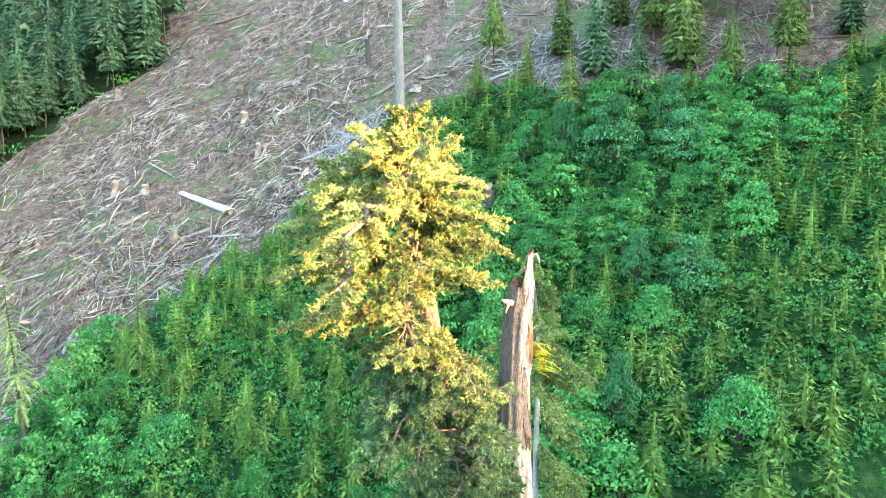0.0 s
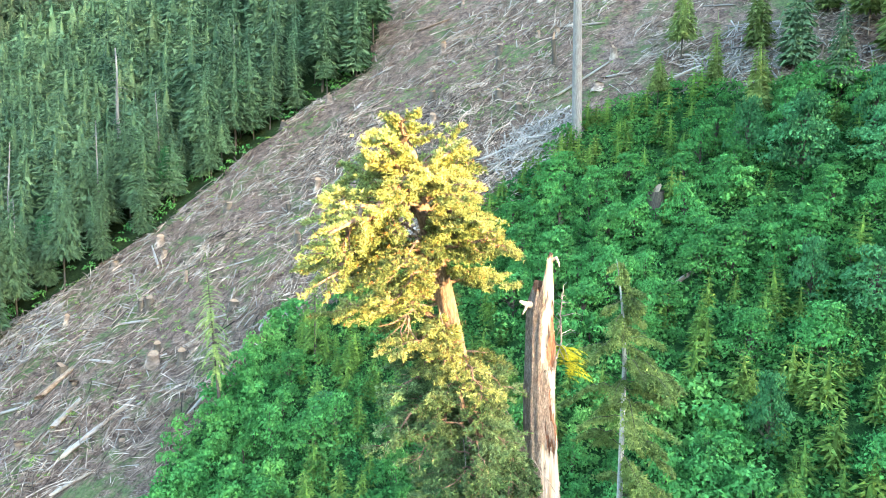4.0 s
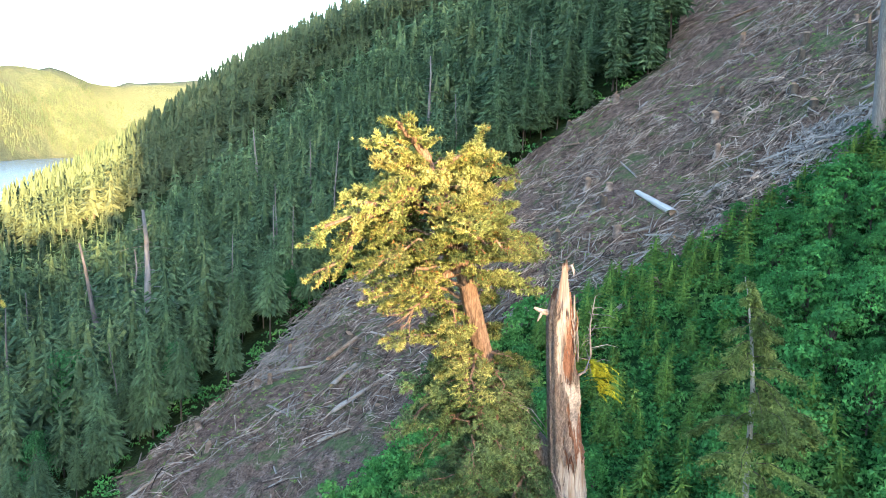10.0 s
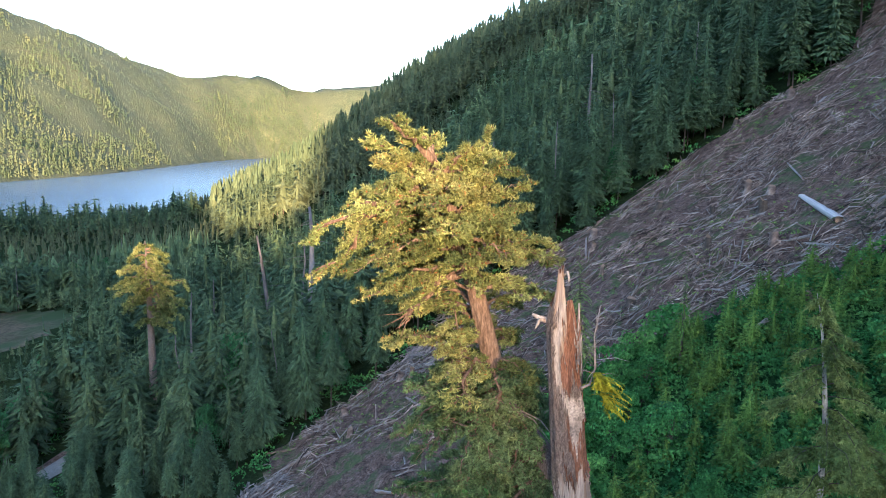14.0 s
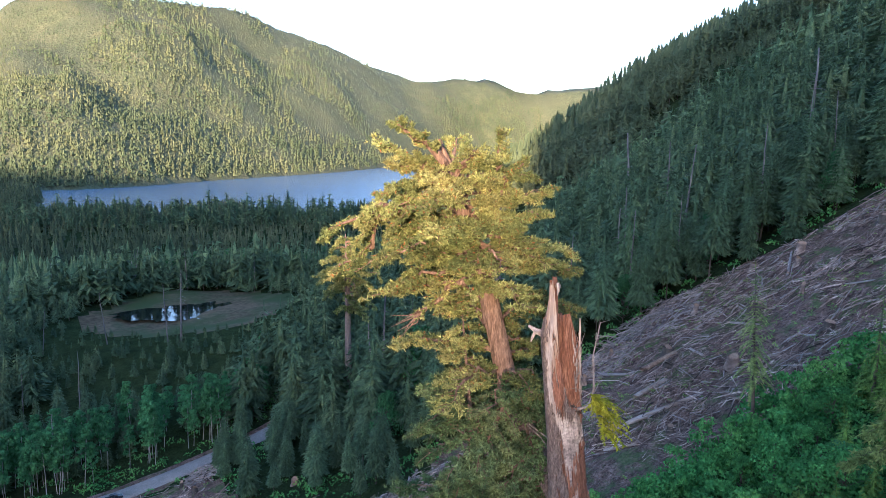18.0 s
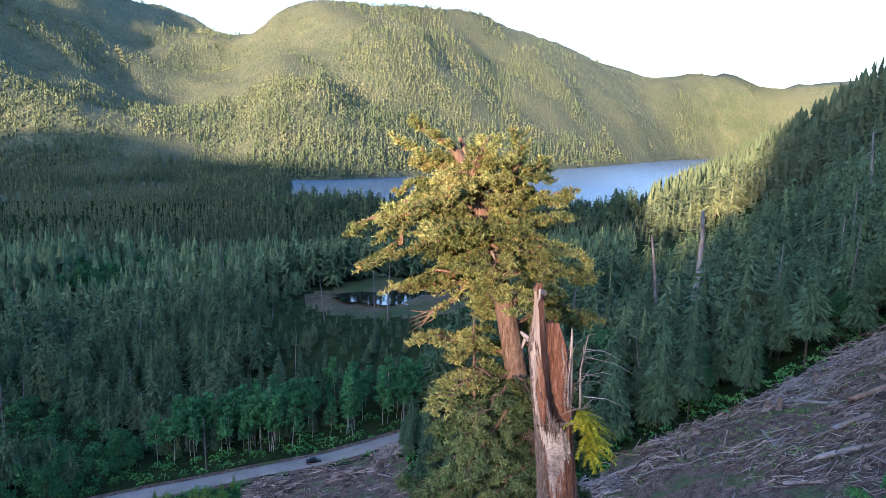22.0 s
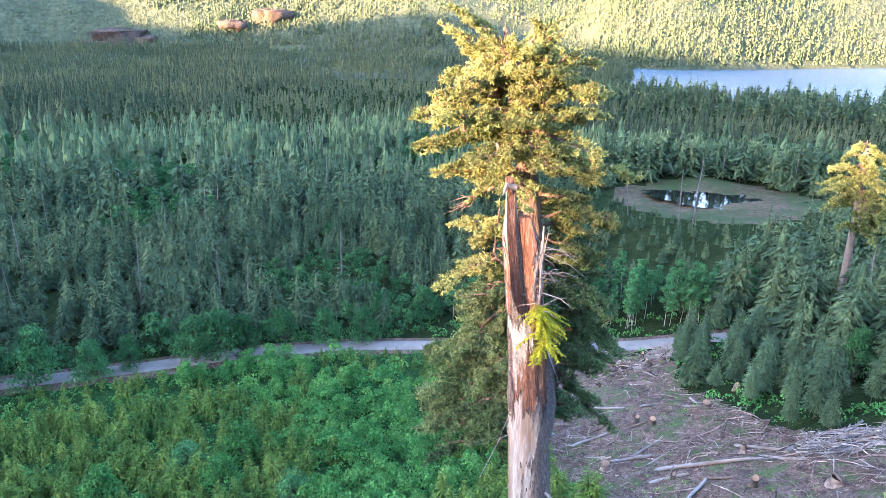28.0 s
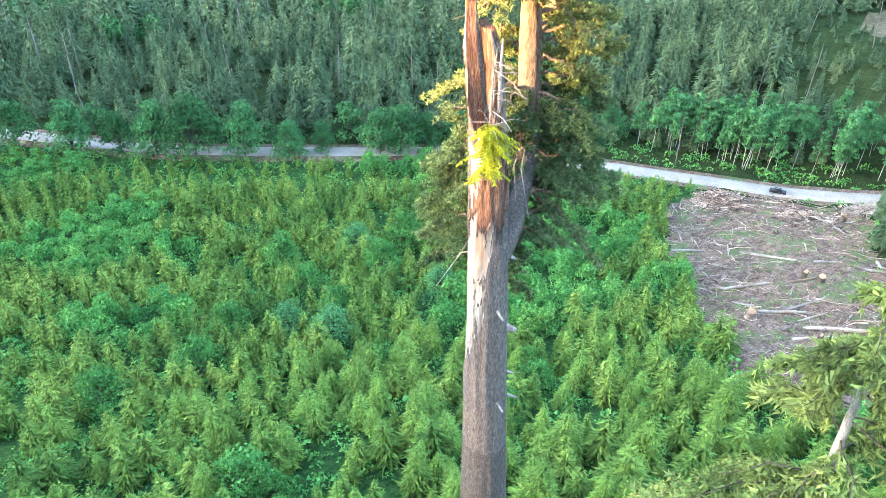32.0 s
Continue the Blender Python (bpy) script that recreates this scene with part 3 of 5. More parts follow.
def planted(rng, templates, x, y, size, wide=0.25, sink=0.0):
    """Many copies of the (V, F, M) templates, turned and scaled, as one mesh's arrays."""
    z = ground(x, y) - sink
    which = rng.integers(0, len(templates), len(x))
    Vs, Fs, Ms, n = [], [], [], 0
    for k, (V, F, M) in enumerate(templates):
        pick = np.where(which == k)[0]
        if not len(pick):
            continue
        th = rng.random(len(pick)) * 6.283
        s = size[pick]
        w = s * (1 - wide / 2 + wide * rng.random(len(pick)))
        c, sn = np.cos(th), np.sin(th)
        X = V[None, :, 0] * c[:, None] - V[None, :, 1] * sn[:, None]
        Y = V[None, :, 0] * sn[:, None] + V[None, :, 1] * c[:, None]
        W = np.stack([X * w[:, None] + x[pick, None], Y * w[:, None] + y[pick, None], V[None, :, 2] * s[:, None] + z[pick, None]], -1)
        Vs.append(W.reshape(-1, 3))
        Fs.append((F[None] + (np.arange(len(pick)) * len(V))[:, None, None] + n).reshape(-1, 3))
        Ms.append(np.tile(M, len(pick)))
        n += len(pick) * len(V)
    return np.concatenate(Vs), np.concatenate(Fs), np.concatenate(Ms)


def woods(trunk_crown):
    T, C, M = trunk_crown
    V, F = join([T, C])
    return V, F, np.r_[np.zeros(len(T[1]), int), M]


def plain(VF, m=1):
    return VF[0], VF[1], np.full(len(VF[1]), m)


def kinds(name, made, bark, leaf):
    """Shared trunk and crown meshes for separate trees."""
    return [(mesh_of(name + "_trunk", *m[0], [bark], smooth=True), mesh_of(name + "_crown", *m[1], [bark, leaf], m[2] if len(m) > 2 else np.ones(len(m[1][1]), int))) for m in made]


def plant(name, meshes, x, y, size, turn, label, category, group, tilt=(0, 0), parts=("trunk", "crown")):
    e = new(name)
    e.matrix_world = Matrix.Translation((x, y, float(ground(x, y)))) @ pose(0, 0, 0, tilt[0], tilt[1], turn) @ Matrix.Diagonal((size[0], size[0], size[1], 1))
    tagged(e, label, category, group)
    for p, me in zip(parts, meshes):
        part(p, me, e)
    return e


R = np.random.default_rng
GROUP_FIR, GROUP_YOUNG, GROUP_LEAFY = "conifers at the edge of the clearing", "young conifers on the slope", "leafy trees on the slope"

# Templates, all 1 unit high unless a size is given.
r1 = R(11)
OLD_FINE = [shaggy(r1, 1700, 0.165 + 0.016 * k, 0.05 + 0.06 * k, 0.05, 22 + k, sides=5, trunk=0.0085) for k in range(5)]
OLD_MID = [woods(shaggy(r1, 330, 0.165 + 0.016 * k, 0.03 + 0.05 * k, 0.085, 14 + k)) for k in range(6)]
OLD_LOW = [woods(shaggy(r1, 100, 0.18 + 0.014 * k, 0.02 + 0.03 * k, 0.15, 8)) for k in range(6)]
VALLEY = [woods(shaggy(r1, 330, 0.165 + 0.016 * k, 0.03 * k, 0.086, 12 + k, power=0.85)) for k in range(6)]
FAR = [plain(far_conifer(r1, 5, 5)) for _ in range(8)]
FARTHEST = [plain(far_conifer(r1, 2, 4)) for _ in range(5)]
YOUNG_FINE = [shaggy(r1, 1700, 0.24 + 0.022 * k, 0.0, 0.05, 11 + k, power=0.92, rise=0.22, trunk=0.012, sides=5, ragged=0.2) for k in range(4)]
YOUNG_MID = [woods(shaggy(r1, 290, 0.235 + 0.02 * k, 0.0, 0.108, 9 + k % 3, power=0.92, rise=0.22, trunk=0.012, ragged=0.2)) for k in range(6)]
LEAFY_FINE = [broadleaf(r1, 1, 0.4 + 0.05 * k, 38, 44, 0.047, low=0.06) for k in range(5)]
LEAFY_MID = [plain(broadleaf(r1, 1, 0.45, 22, 26, 0.066, low=0.05)[1]) for k in range(4)]
LEAFY_LOW = [plain(broadleaf(r1, 1, 0.42, 15, 15, 0.09, low=0.05)[1]) for k in range(4)]
MAPLE = [broadleaf(r1, 1, 0.42 + 0.05 * k, 60, 62, 0.036, low=0.06) for k in range(3)]
ALDER_FINE = [broadleaf(r1, 1, 0.13 + 0.02 * k, 26, 34, 0.036, low=0.4, stout=0.36, forks=False) for k in range(3)]
DEAD = [dead_tree(r1, 1, 0.011, 30) for _ in range(5)]


def open_ground(x, y):
    return ~inside(x, y, CLEAR) & (road_gap(x, y) > 6.5) & (pond_gap(x, y) > 1.0)


# Conifers along the forest edge, each a tree of its own.
fir_kinds = kinds("conifer", OLD_FINE, M_TRUNK, M_FIR)
r2 = R(21)
x, y = scatter(r2, -330, 60, -60, 330, 7.4)
s_, a_ = along(x, y)
ok = open_ground(x, y) & ~inside(x, y, REGEN) & (s_ > -105) & in_view(x, y) & (ground(x, y) > -46)
near_edge = np.zeros(len(x), bool)
for ox, oy in ((14, 0), (10, -12), (20, -8), (12, 12), (26, -14), (6, -20)):
    near_edge |= inside(x + ox, y + oy, CLEAR)
edge = np.where(ok & near_edge)[0][:190]
for i in edge:
    hgt = (18 + 17 * r2.random()) if y[i] > 48 else (9 + 11 * r2.random())
    wd = hgt * (0.75 + 0.35 * r2.random())
    plant("conifer_tree", fir_kinds[r2.integers(0, 5)], x[i], y[i], (wd, hgt), 360 * r2.random(), "tall dark green conifer at the edge of the clearcut", "tree", GROUP_FIR, (2 * r2.normal(), 2 * r2.normal()))
rest = np.where(ok & ~near_edge)[0]
x, y = x[rest], y[rest]
V, F, M = planted(r2, OLD_MID, x, y, 15 + 23 * r2.random(len(x)), 0.5)
stuff("hillside_forest", V, F, [M_TRUNK, M_FIR], M, "dense dark conifer forest on the hillside", "forest")

x, y = scatter(r2, -1150, 100, -100, 900, 10.4)
s_, a_ = along(x, y)
d_ = np.hypot(x, y)
keep = open_ground(x, y) & ~inside(x, y, REGEN) & in_view(x, y) & ((x < -330) | (y > 330)) & (s_ + 92 * step(350, 1000, a_) > -70) & (a_ < 1120) & (s_ < 420) & ~((a_ > 930) & (a_ < 1080) & (s_ > 0) & (s_ < 130))
x, y = x[keep], y[keep]
young = fbm(x, y, 160, 8) > 0.12
hh = np.where(young, 9 + 5 * r2.random(len(x)), 20 + 19 * r2.random(len(x)))
for q, made, leaf in ((np.hypot(x, y) < 520, OLD_LOW, M_FIR), ((np.hypot(x, y) >= 520) & (np.hypot(x, y) < 780), OLD_LOW, M_FARFOL), (np.hypot(x, y) >= 780, FAR, M_FARFOL)):
    V, F, M = planted(r2, made, x[q], y[q], hh[q], 0.5)
    stuff("ridge_forest", V, F, [M_TRUNK, leaf], M, "dark conifer forest running along the ridge", "forest")

# Valley forest beyond the road.
r3 = R(31)
x, y = scatter(r3, -640, 60, -640, 200, 7.2)
s_, a_ = along(x, y)
west = (s_ < -105) & ~inside(x, y, REGEN) & in_view(x, y) & open_ground(x, y) & (np.hypot(x, y) < 640)
west &= ~((road_gap(x, y) < 24) & (y > -85))
x, y = x[west], y[west]
d_ = np.hypot(x, y)
hh = 11 + 17 * r3.random(len(x)) ** 1.2
hh = np.where(fbm(x, y, 110, 19) > 0.16, hh * 0.7, hh)
hh = np.where(pond_gap(x, y) < 1.5, np.where(x < -400, 22 + 10 * r3.random(len(x)), 6 + 8 * r3.random(len(x))), hh)
hh = np.where(np.hypot(x + 315, y - 4) < 72, hh * 0.42, hh)
leafy = (fbm(x, y, 70, 15) > 0.34) | (road_gap(x, y) < 13)
near = d_ < 360
V, F, M = planted(r3, VALLEY, x[near & ~leafy], y[near & ~leafy], hh[near & ~leafy], 0.5)
stuff("valley_forest", V, F, [M_TRUNK, M_FIR], M, "mixed dark conifers on the valley floor", "forest")
for q, made in ((~near & ~leafy & (d_ < 470), OLD_LOW), (~near & ~leafy & (d_ >= 470), FAR)):
    V, F, M = planted(r3, made, x[q], y[q], hh[q] * 1.08, 0.5)
    stuff("valley_forest", V, F, [M_TRUNK, M_FIR], M, "conifer forest stretching across the valley floor", "forest")
V, F, M = planted(r3, LEAFY_LOW, x[leafy], y[leafy], hh[leafy] * 0.55, 0.4)
stuff("leafy_woods", V, F, [M_TRUNK, M_MAPLE], M, "leafy green trees among the valley conifers", "forest")

x, y = scatter(r3, -1650, 300, -1700, 700, 11.5)
d_, b_ = np.hypot(x, y), bearing(x, y)
s_, a_ = along(x, y)
z_ = ground(x, y)
keep = (d_ > 640) & (b_ > 60) & (b_ < 168) & (z_ > LAKE_Z + 0.5) & (d_ < 1750) & (s_ + 92 * step(350, 1000, a_) < -70)
x, y, d_ = x[keep], y[keep], d_[keep]
hh = np.where(fbm(x, y, 200, 18) > 0.05, 9 + 5 * r3.random(len(x)), 14 + 11 * r3.random(len(x)))
V, F, M = planted(r3, FAR, x, y, hh, 0.6)
stuff("valley_forest", V, F, [M_TRUNK, M_FARFOL], M, "distant conifer forest reaching to the lake shore", "forest")

# Taller conifers along the near lake shore.
n_shore = 330
b_, d_ = 70 + 30 * r3.random(n_shore), 860 + 190 * r3.random(n_shore)
x, y = -d_ * np.sin(np.radians(b_)), d_ * np.cos(np.radians(b_))
keep = ground(x, y) > LAKE_Z + 0.5
x, y = x[keep], y[keep]
V, F, M = planted(r3, OLD_LOW, x, y, 20 + 22 * r3.random(len(x)) ** 2, 0.4)
stuff("shore_forest", V, F, [M_TRUNK, M_FIR], M, "taller dark conifers standing along the lake shore", "forest")

# Forest on the far mountains.
r4 = R(41)
n_far = 42000
b_ = 60 + 108 * r4.random(n_far)
foot, crest = np.interp(b_, BEARING, FOOT), np.interp(b_, BEARING, CREST)
k = r4.random(n_far) ** 1.3
d_ = foot + 12 + (crest - foot) * k
x, y = -d_ * np.sin(np.radians(b_)), d_ * np.cos(np.radians(b_))
old = fbm(x, y, 330, 52, 3) + 0.4 * (0.55 - k) > 0
hh = np.where(old, 15 + 13 * r4.random(n_far), 8 + 5 * r4.random(n_far))
keep = (ground(x, y) > LAKE_Z + 1)
V, F, M = planted(r4, FARTHEST, x[keep], y[keep], hh[keep] * 0.95, 0.6)
stuff("mountain_forest", V, F, [M_TRUNK, M_FARFOL], M, "conifer forest covering the far mountain slopes", "forest")

# Young growth on the slope round the big tree.
r5 = R(51)
BUSHES = [(-71, -111, 10), (-49, -82, 8), (-29, -83, 8), (-84, -88, 9), (-53, -72, 8), (-12, -88, 8), (-99, -94, 10), (-80, -66, 8), (-62, -80, 7), (-42, -92, 8), (-90, -103, 8), (-66, -95, 7), (29.5, 54, 8), (34, 86, 11), (22, 56, 7), (10, 62, 6), (36, 58, 8), (33, 38, 8), (46, 62, 9), (44, 80, 9), (18, 70, 6), (-20, 50, 6), (-33, 62, 6), (-12, 36, 6)]
x, y = scatter(r5, -185, 130, -270, 125, 3.7)
ok = inside(x, y, REGEN) & in_view(x, y) & (np.hypot(x - 2, y - 5) > 5) & (road_gap(x, y) > 9) & (r5.random(len(x)) < np.where(y > 35, 0.95, 0.66))
for bx, by, bh in BUSHES:
    ok &= np.hypot(x - bx, y - by) > bh * 0.42
x, y = x[ok], y[ok]
leafy = fbm(x, y, 28, 61) + 0.16 * (np.hypot(x, y) < 75) * (r5.random(len(x)) - 0.2) > np.where(y < 35, 0.15, np.where(y < 78, -0.02, 0.1))
dist = np.hypot(x + 5, y - 40)
young_kinds = kinds("young_conifer", YOUNG_FINE, M_TRUNK, M_YOUNG)
leafy_kinds = kinds("leafy", LEAFY_FINE, M_TRUNK, M_LEAF)
close = (np.hypot(x + 20, y + 10) < 62) | ((y > 55) & (x < 60) & (x > -45))
own_y, own_l = np.where(close & ~leafy)[0][:290], np.where(close & leafy)[0][:260]
for i in own_y:
    hgt = (3.8 + 4.2 * r5.random()) if y[i] > 35 else (5.5 + 5.5 * r5.random())
    plant("young_conifer", young_kinds[r5.integers(0, 4)], x[i], y[i], (hgt * (0.85 + 0.4 * r5.random()), hgt), 360 * r5.random(), "bushy bright green young conifer on the slope", "tree", GROUP_YOUNG, (3 * r5.normal(), 3 * r5.normal()))
for i in own_l:
    hgt = 3.5 + 4.5 * r5.random()
    plant("leafy_tree", leafy_kinds[r5.integers(0, 5)], x[i], y[i], (hgt * (0.8 + 0.4 * r5.random()), hgt), 360 * r5.random(), "rounded green leafy tree among young conifers", "tree", GROUP_LEAFY)
bush_kinds = kinds("bush", MAPLE, M_TRUNK, M_LEAF)
willow_kinds = kinds("willow", MAPLE, M_TRUNK, M_ALDER)
for k, (bx, by, bh) in enumerate(BUSHES):
    blue = k % 3 == 1
    plant("leafy_tree", (willow_kinds if blue else bush_kinds)[k % 3], bx, by, (bh * (1.3 if by < 0 else 1.05), bh * (1.15 if by < 0 else 1.0)), 70 * k, "round blue-green willow among young conifers" if blue else "large rounded green leafy tree among young conifers", "tree", GROUP_LEAFY)
left = np.ones(len(x), bool)
left[own_y] = left[own_l] = False
q = left & ~leafy
V, F, M = planted(r5, YOUNG_MID, x[q], y[q], np.where(y[q] > 35, 3.8 + 4.2 * r5.random(q.sum()), 5.5 + 5.5 * r5.random(q.sum())) * np.where(road_gap(x[q], y[q]) < 30, 0.55, 1.0), 0.4)
stuff("young_growth", V, F, [M_TRUNK, M_YOUNG], M, "dense bright green young conifers on the slope", "forest")
q = left & leafy
V, F, M = planted(r5, LEAFY_MID, x[q], y[q], 4 + 4 * r5.random(q.sum()), 0.4)
stuff("leafy_growth", V, F, [M_TRUNK, M_LEAF], M, "leafy green shrubs and small trees on the slope", "forest")

# Low brush that covers the ground between them, along the road and at the forest's foot.
BRUSH, COARSE = [], []
for k in range(8):
    m = 80 if k < 5 else 30
    th, rad = r5.random(m) * 6.283, np.sqrt(r5.random(m))
    p = np.stack([np.cos(th) * rad, np.sin(th) * rad, 0.25 + (0.55 + 0.3 * r5.random(m)) * (1 - rad**2)], -1)
    d = np.stack([np.cos(th) * rad, np.sin(th) * rad, 0.35 + 0 * th], -1) + 0.6 * r5.normal(size=(m, 3))
    d /= np.linalg.norm(d, axis=1)[:, None]
    s = np.cross(d, r5.normal(size=(m, 3)))
    s /= np.linalg.norm(s, axis=1)[:, None]
    w = 0.1 if k < 5 else 0.15
    V = np.stack([p - s * w, p + s * w, p + d * 2.3 * w], 1).reshape(-1, 3)
    (BRUSH if k < 5 else COARSE).append(plain((V, np.arange(len(V)).reshape(-1, 3))))
x, y = scatter(r5, -245, 130, -270, 215, 2.0)
fringe = np.zeros(len(x), bool)
for ox, oy in ((9, 0), (6, -8), (12, -6), (7, 8), (-2, -10)):
    fringe |= inside(x + ox, y + oy, CLEAR)
rg = road_gap(x, y)
ok = in_view(x, y) & ~inside(x, y, CLEAR) & (rg > 6.8) & (inside(x, y, REGEN) | fringe | (rg < np.where((y < 30) & (y > -90), 26, 13))) & (np.hypot(x - 2, y - 5) > 2.5)
upper = inside(x, y, REGEN) & (y > 32) & (x < 75) & (x > -62)
ok &= (r5.random(len(x)) < np.where(upper, 0.9, np.where(inside(x, y, REGEN), 0.3, np.where(y > 60, 0.25, np.where(rg < 26, 0.18, 0.24)))))
for q, made, many in ((ok & upper, BRUSH, 3600), (ok & ~upper, COARSE, 9000)):
    bx, by = x[q][:many], y[q][:many]
    V, F, M = planted(r5, made, bx, by, (1.5 if made is BRUSH else 1.1) + 1.1 * r5.random(len(bx)), 0.5, 0.1)
    stuff("brush", V, F, [M_TRUNK, M_LEAF], M, "low green brush covering the slope", "shrub")


# ---- the big tree: one base, a broken stem and a living leader ----
def lerp_axis(z, table):
    t = np.array(table)
    return np.stack([np.interp(z, t[:, 0], t[:, 1]), np.interp(z, t[:, 0], t[:, 2]), np.asarray(z, float)], -1)


STEM = [(-3, 2.3, 5.1), (0, 2.1, 4.85), (20, 1.05, 3.05), (35, 0.28, 1.77), (45, -0.23, 0.91), (49, -0.25, 0.4), (52, 0.0, 0.0)]
LEADER = [(40, 0.05, 1.4), (41, -0.3, 1.5), (42, -1.1, 1.4), (43, -2.1, 1.1), (44, -3.1, 0.75), (45, -3.93, 0.34), (51, -5.0, -0.8), (56, -6.2, -2.1), (57.5, -6.4, -2.7)]


def shell(rng, z0, z1, axis, radius, sides, rows, amp=0.06):
    """A fluted round stem."""
    z = np.linspace(z0, z1, rows)
    C = lerp_axis(z, axis)
    th = np.linspace(0, 2 * np.pi, sides, endpoint=False)
    flute = 1 + amp * np.sin(th * 7 + 1)[None] * np.exp(-np.maximum(z, 0) / 30)[:, None] + amp * (fbm(th[None] * 4 + 0 * z[:, None], z[:, None] * 0.35 + 0 * th[None], 1.0, int(rng.integers(99))))
    r = np.asarray(radius(z))[:, None] * flute
    V = np.stack([C[:, None, 0] + r * np.cos(th), C[:, None, 1] + r * np.sin(th), np.broadcast_to(z[:, None], r.shape)], -1).reshape(-1, 3)
    i, j = np.meshgrid(np.arange(rows - 1), np.arange(sides), indexing="ij")
    p, q = (i * sides + j).ravel(), (i * sides + (j + 1) % sides).ravel()
    return V, np.concatenate([np.c_[p, q, q + sides], np.c_[p, q + sides, p + sides]])


def stem_r(z):
    return np.interp(z, [-3, 0, 4, 20, 30, 37, 41, 43, 46, 50, 52], [2.6, 2.1, 1.65, 1.32, 1.1, 0.97, 0.9, 0.84, 0.78, 0.74, 0.7])


def broken_stem(rng, tree):
    """The upper dead stem: bark, stripped wood and torn wood as they meet round it, hollow above a ledge of rubble."""
    sides, rows = 112, 210
    th = np.linspace(0, 2 * np.pi, sides, endpoint=False)
    az = np.degrees(th)
    top = np.interp(az, [0, 30, 60, 72, 80, 86, 93, 105, 140, 170, 200, 225, 245, 256, 264, 275, 290, 305, 316, 324, 333, 345, 360], [46.6, 46.3, 46.6, 47.8, 49.8, 50.6, 49.2, 49.9, 50.3, 50.4, 50.5, 50.2, 50.2, 50.6, 51.7, 51.9, 52.0, 51.9, 51.2, 49.6, 47.9, 46.9, 46.6])
    top = top + 0.35 * (rng.random(sides) - 0.5) + 0.15 * np.sin(az * 0.9)
    f = np.linspace(0, 1, rows)[:, None]
    z = 30.4 + (top[None] - 30.4) * f
    A = np.where(az > 180, az - 360, az)[None] + 0 * z
    wob = fbm(th[None] * 3 + 0 * z, z * 0.9, 1.0, 17)
    An, zn = A + 46 * wob, z + 1.6 * fbm(th[None] * 2.5 + 0 * z, z * 0.4, 1.0, 27)
    kind = np.zeros(z.shape, int)
    lower = (zn < 42.5) & (An > -98) & (An < np.interp(z, [33, 35, 37.6, 40.9, 42.3], [-98, -60, -6, 32, 46])) & (z > 33.5)
    kind[lower] = 1
    kind[(zn > 42.6) & (zn < 45.0) & (An > -58) & (An < 105)] = 2
    vee = (zn > np.where(An > -15, 44.4, 43.3)) & (zn < 46.6) & (An > np.interp(z, [43.2, 46.4], [-30, -62])) & (An < np.interp(z, [43.2, 46.4], [-5, 34]))
    kind[vee] = 3
    kind[(zn > 44.8) & (zn < 47.6) & (An > 30) & (An < 75)] = 2
    kind[(z > 46.6) & (zn < 50.2) & (An > -45) & (An < -20)] = 2
    kind[(zn > 45.5) & (An > -86) & (An < -46)] = 1
    kind[(zn > 50.0) & (An > -130) & (An < -15)] = 1
    kind[(zn > 49.8) & (An > 60) & (An < 110)] = 1
    rib = 1 + 0.05 * fbm(th[None] * 5 + 0 * z, z * 0.5, 1.0, 5) + 0.04 * fbm(th[None] * 16 + 0 * z, z * 0.35, 1.0, 6) + 0.025 * np.sin(th * 11)[None] + 0.03 * np.exp(-(((z - 42.6) / 0.35) ** 2))
    pull = 1 - 0.45 * np.clip((z - 49.7) / 1.9, 0, 1) ** 0.9
    C = lerp_axis(z, STEM)
    r = stem_r(z) * rib * pull * np.where(kind == 0, 1.0, np.where(kind == 2, 0.9, 0.93))
    out = np.stack([C[..., 0] + r * np.cos(th), C[..., 1] + r * np.sin(th), z], -1).reshape(-1, 3)
    i, j = np.meshgrid(np.arange(rows - 1), np.arange(sides), indexing="ij")
    p, q = (i * sides + j).ravel(), (i * sides + (j + 1) % sides).ravel()
    F = np.stack([np.c_[p, q, q + sides], np.c_[p, q + sides, p + sides]], 1)
    k = kind[:-1].ravel()
    bark = piece("broken_stem", (out, F[k == 0].reshape(-1, 3)), M_BARK, tree, "grey-brown bark on the dead stem", True)
    piece("bare_wood", (out, F[k == 1].reshape(-1, 3)), M_PALE, bark, "bare pale wood", True)
    piece("torn_wood", (out, F[k == 2].reshape(-1, 3)), M_RED, bark, "torn reddish wood", True)
    piece("bare_wood", (out, F[k == 3].reshape(-1, 3)), M_GREY, bark, "weathered grey bare wood", True)
    # The hollow: rim, inner wall and the ledge at its foot.
    rr = stem_r(z) * pull * (np.interp(az, [0, 30, 70, 105, 180, 215, 260, 300, 330, 360], [0.3, 0.42, 0.5, 0.14, 0.06, 0.06, 0.1, 0.16, 0.22, 0.3])[None] + 0.16 * fbm(th[None] * 6 + 0 * z, z * 0.5, 1.0, 9))
    zi = np.maximum(z, 46.3 + 0.5 * fbm(th[None] * 3 + 0 * z, 0 * z, 1.0, 3))
    C = lerp_axis(zi, STEM)
    inner = np.stack([C[..., 0] + rr * np.cos(th), C[..., 1] + rr * np.sin(th), zi - 0.03], -1).reshape(-1, 3)
    n = rows * sides
    low = int(0.7 * rows)
    keep = (i.ravel() > low)
    last, nxt = (rows - 1) * sides + np.arange(sides), (rows - 1) * sides + (np.arange(sides) + 1) % sides
    rim = np.concatenate([np.c_[last, nxt, nxt + n], np.c_[last, nxt + n, last + n]])
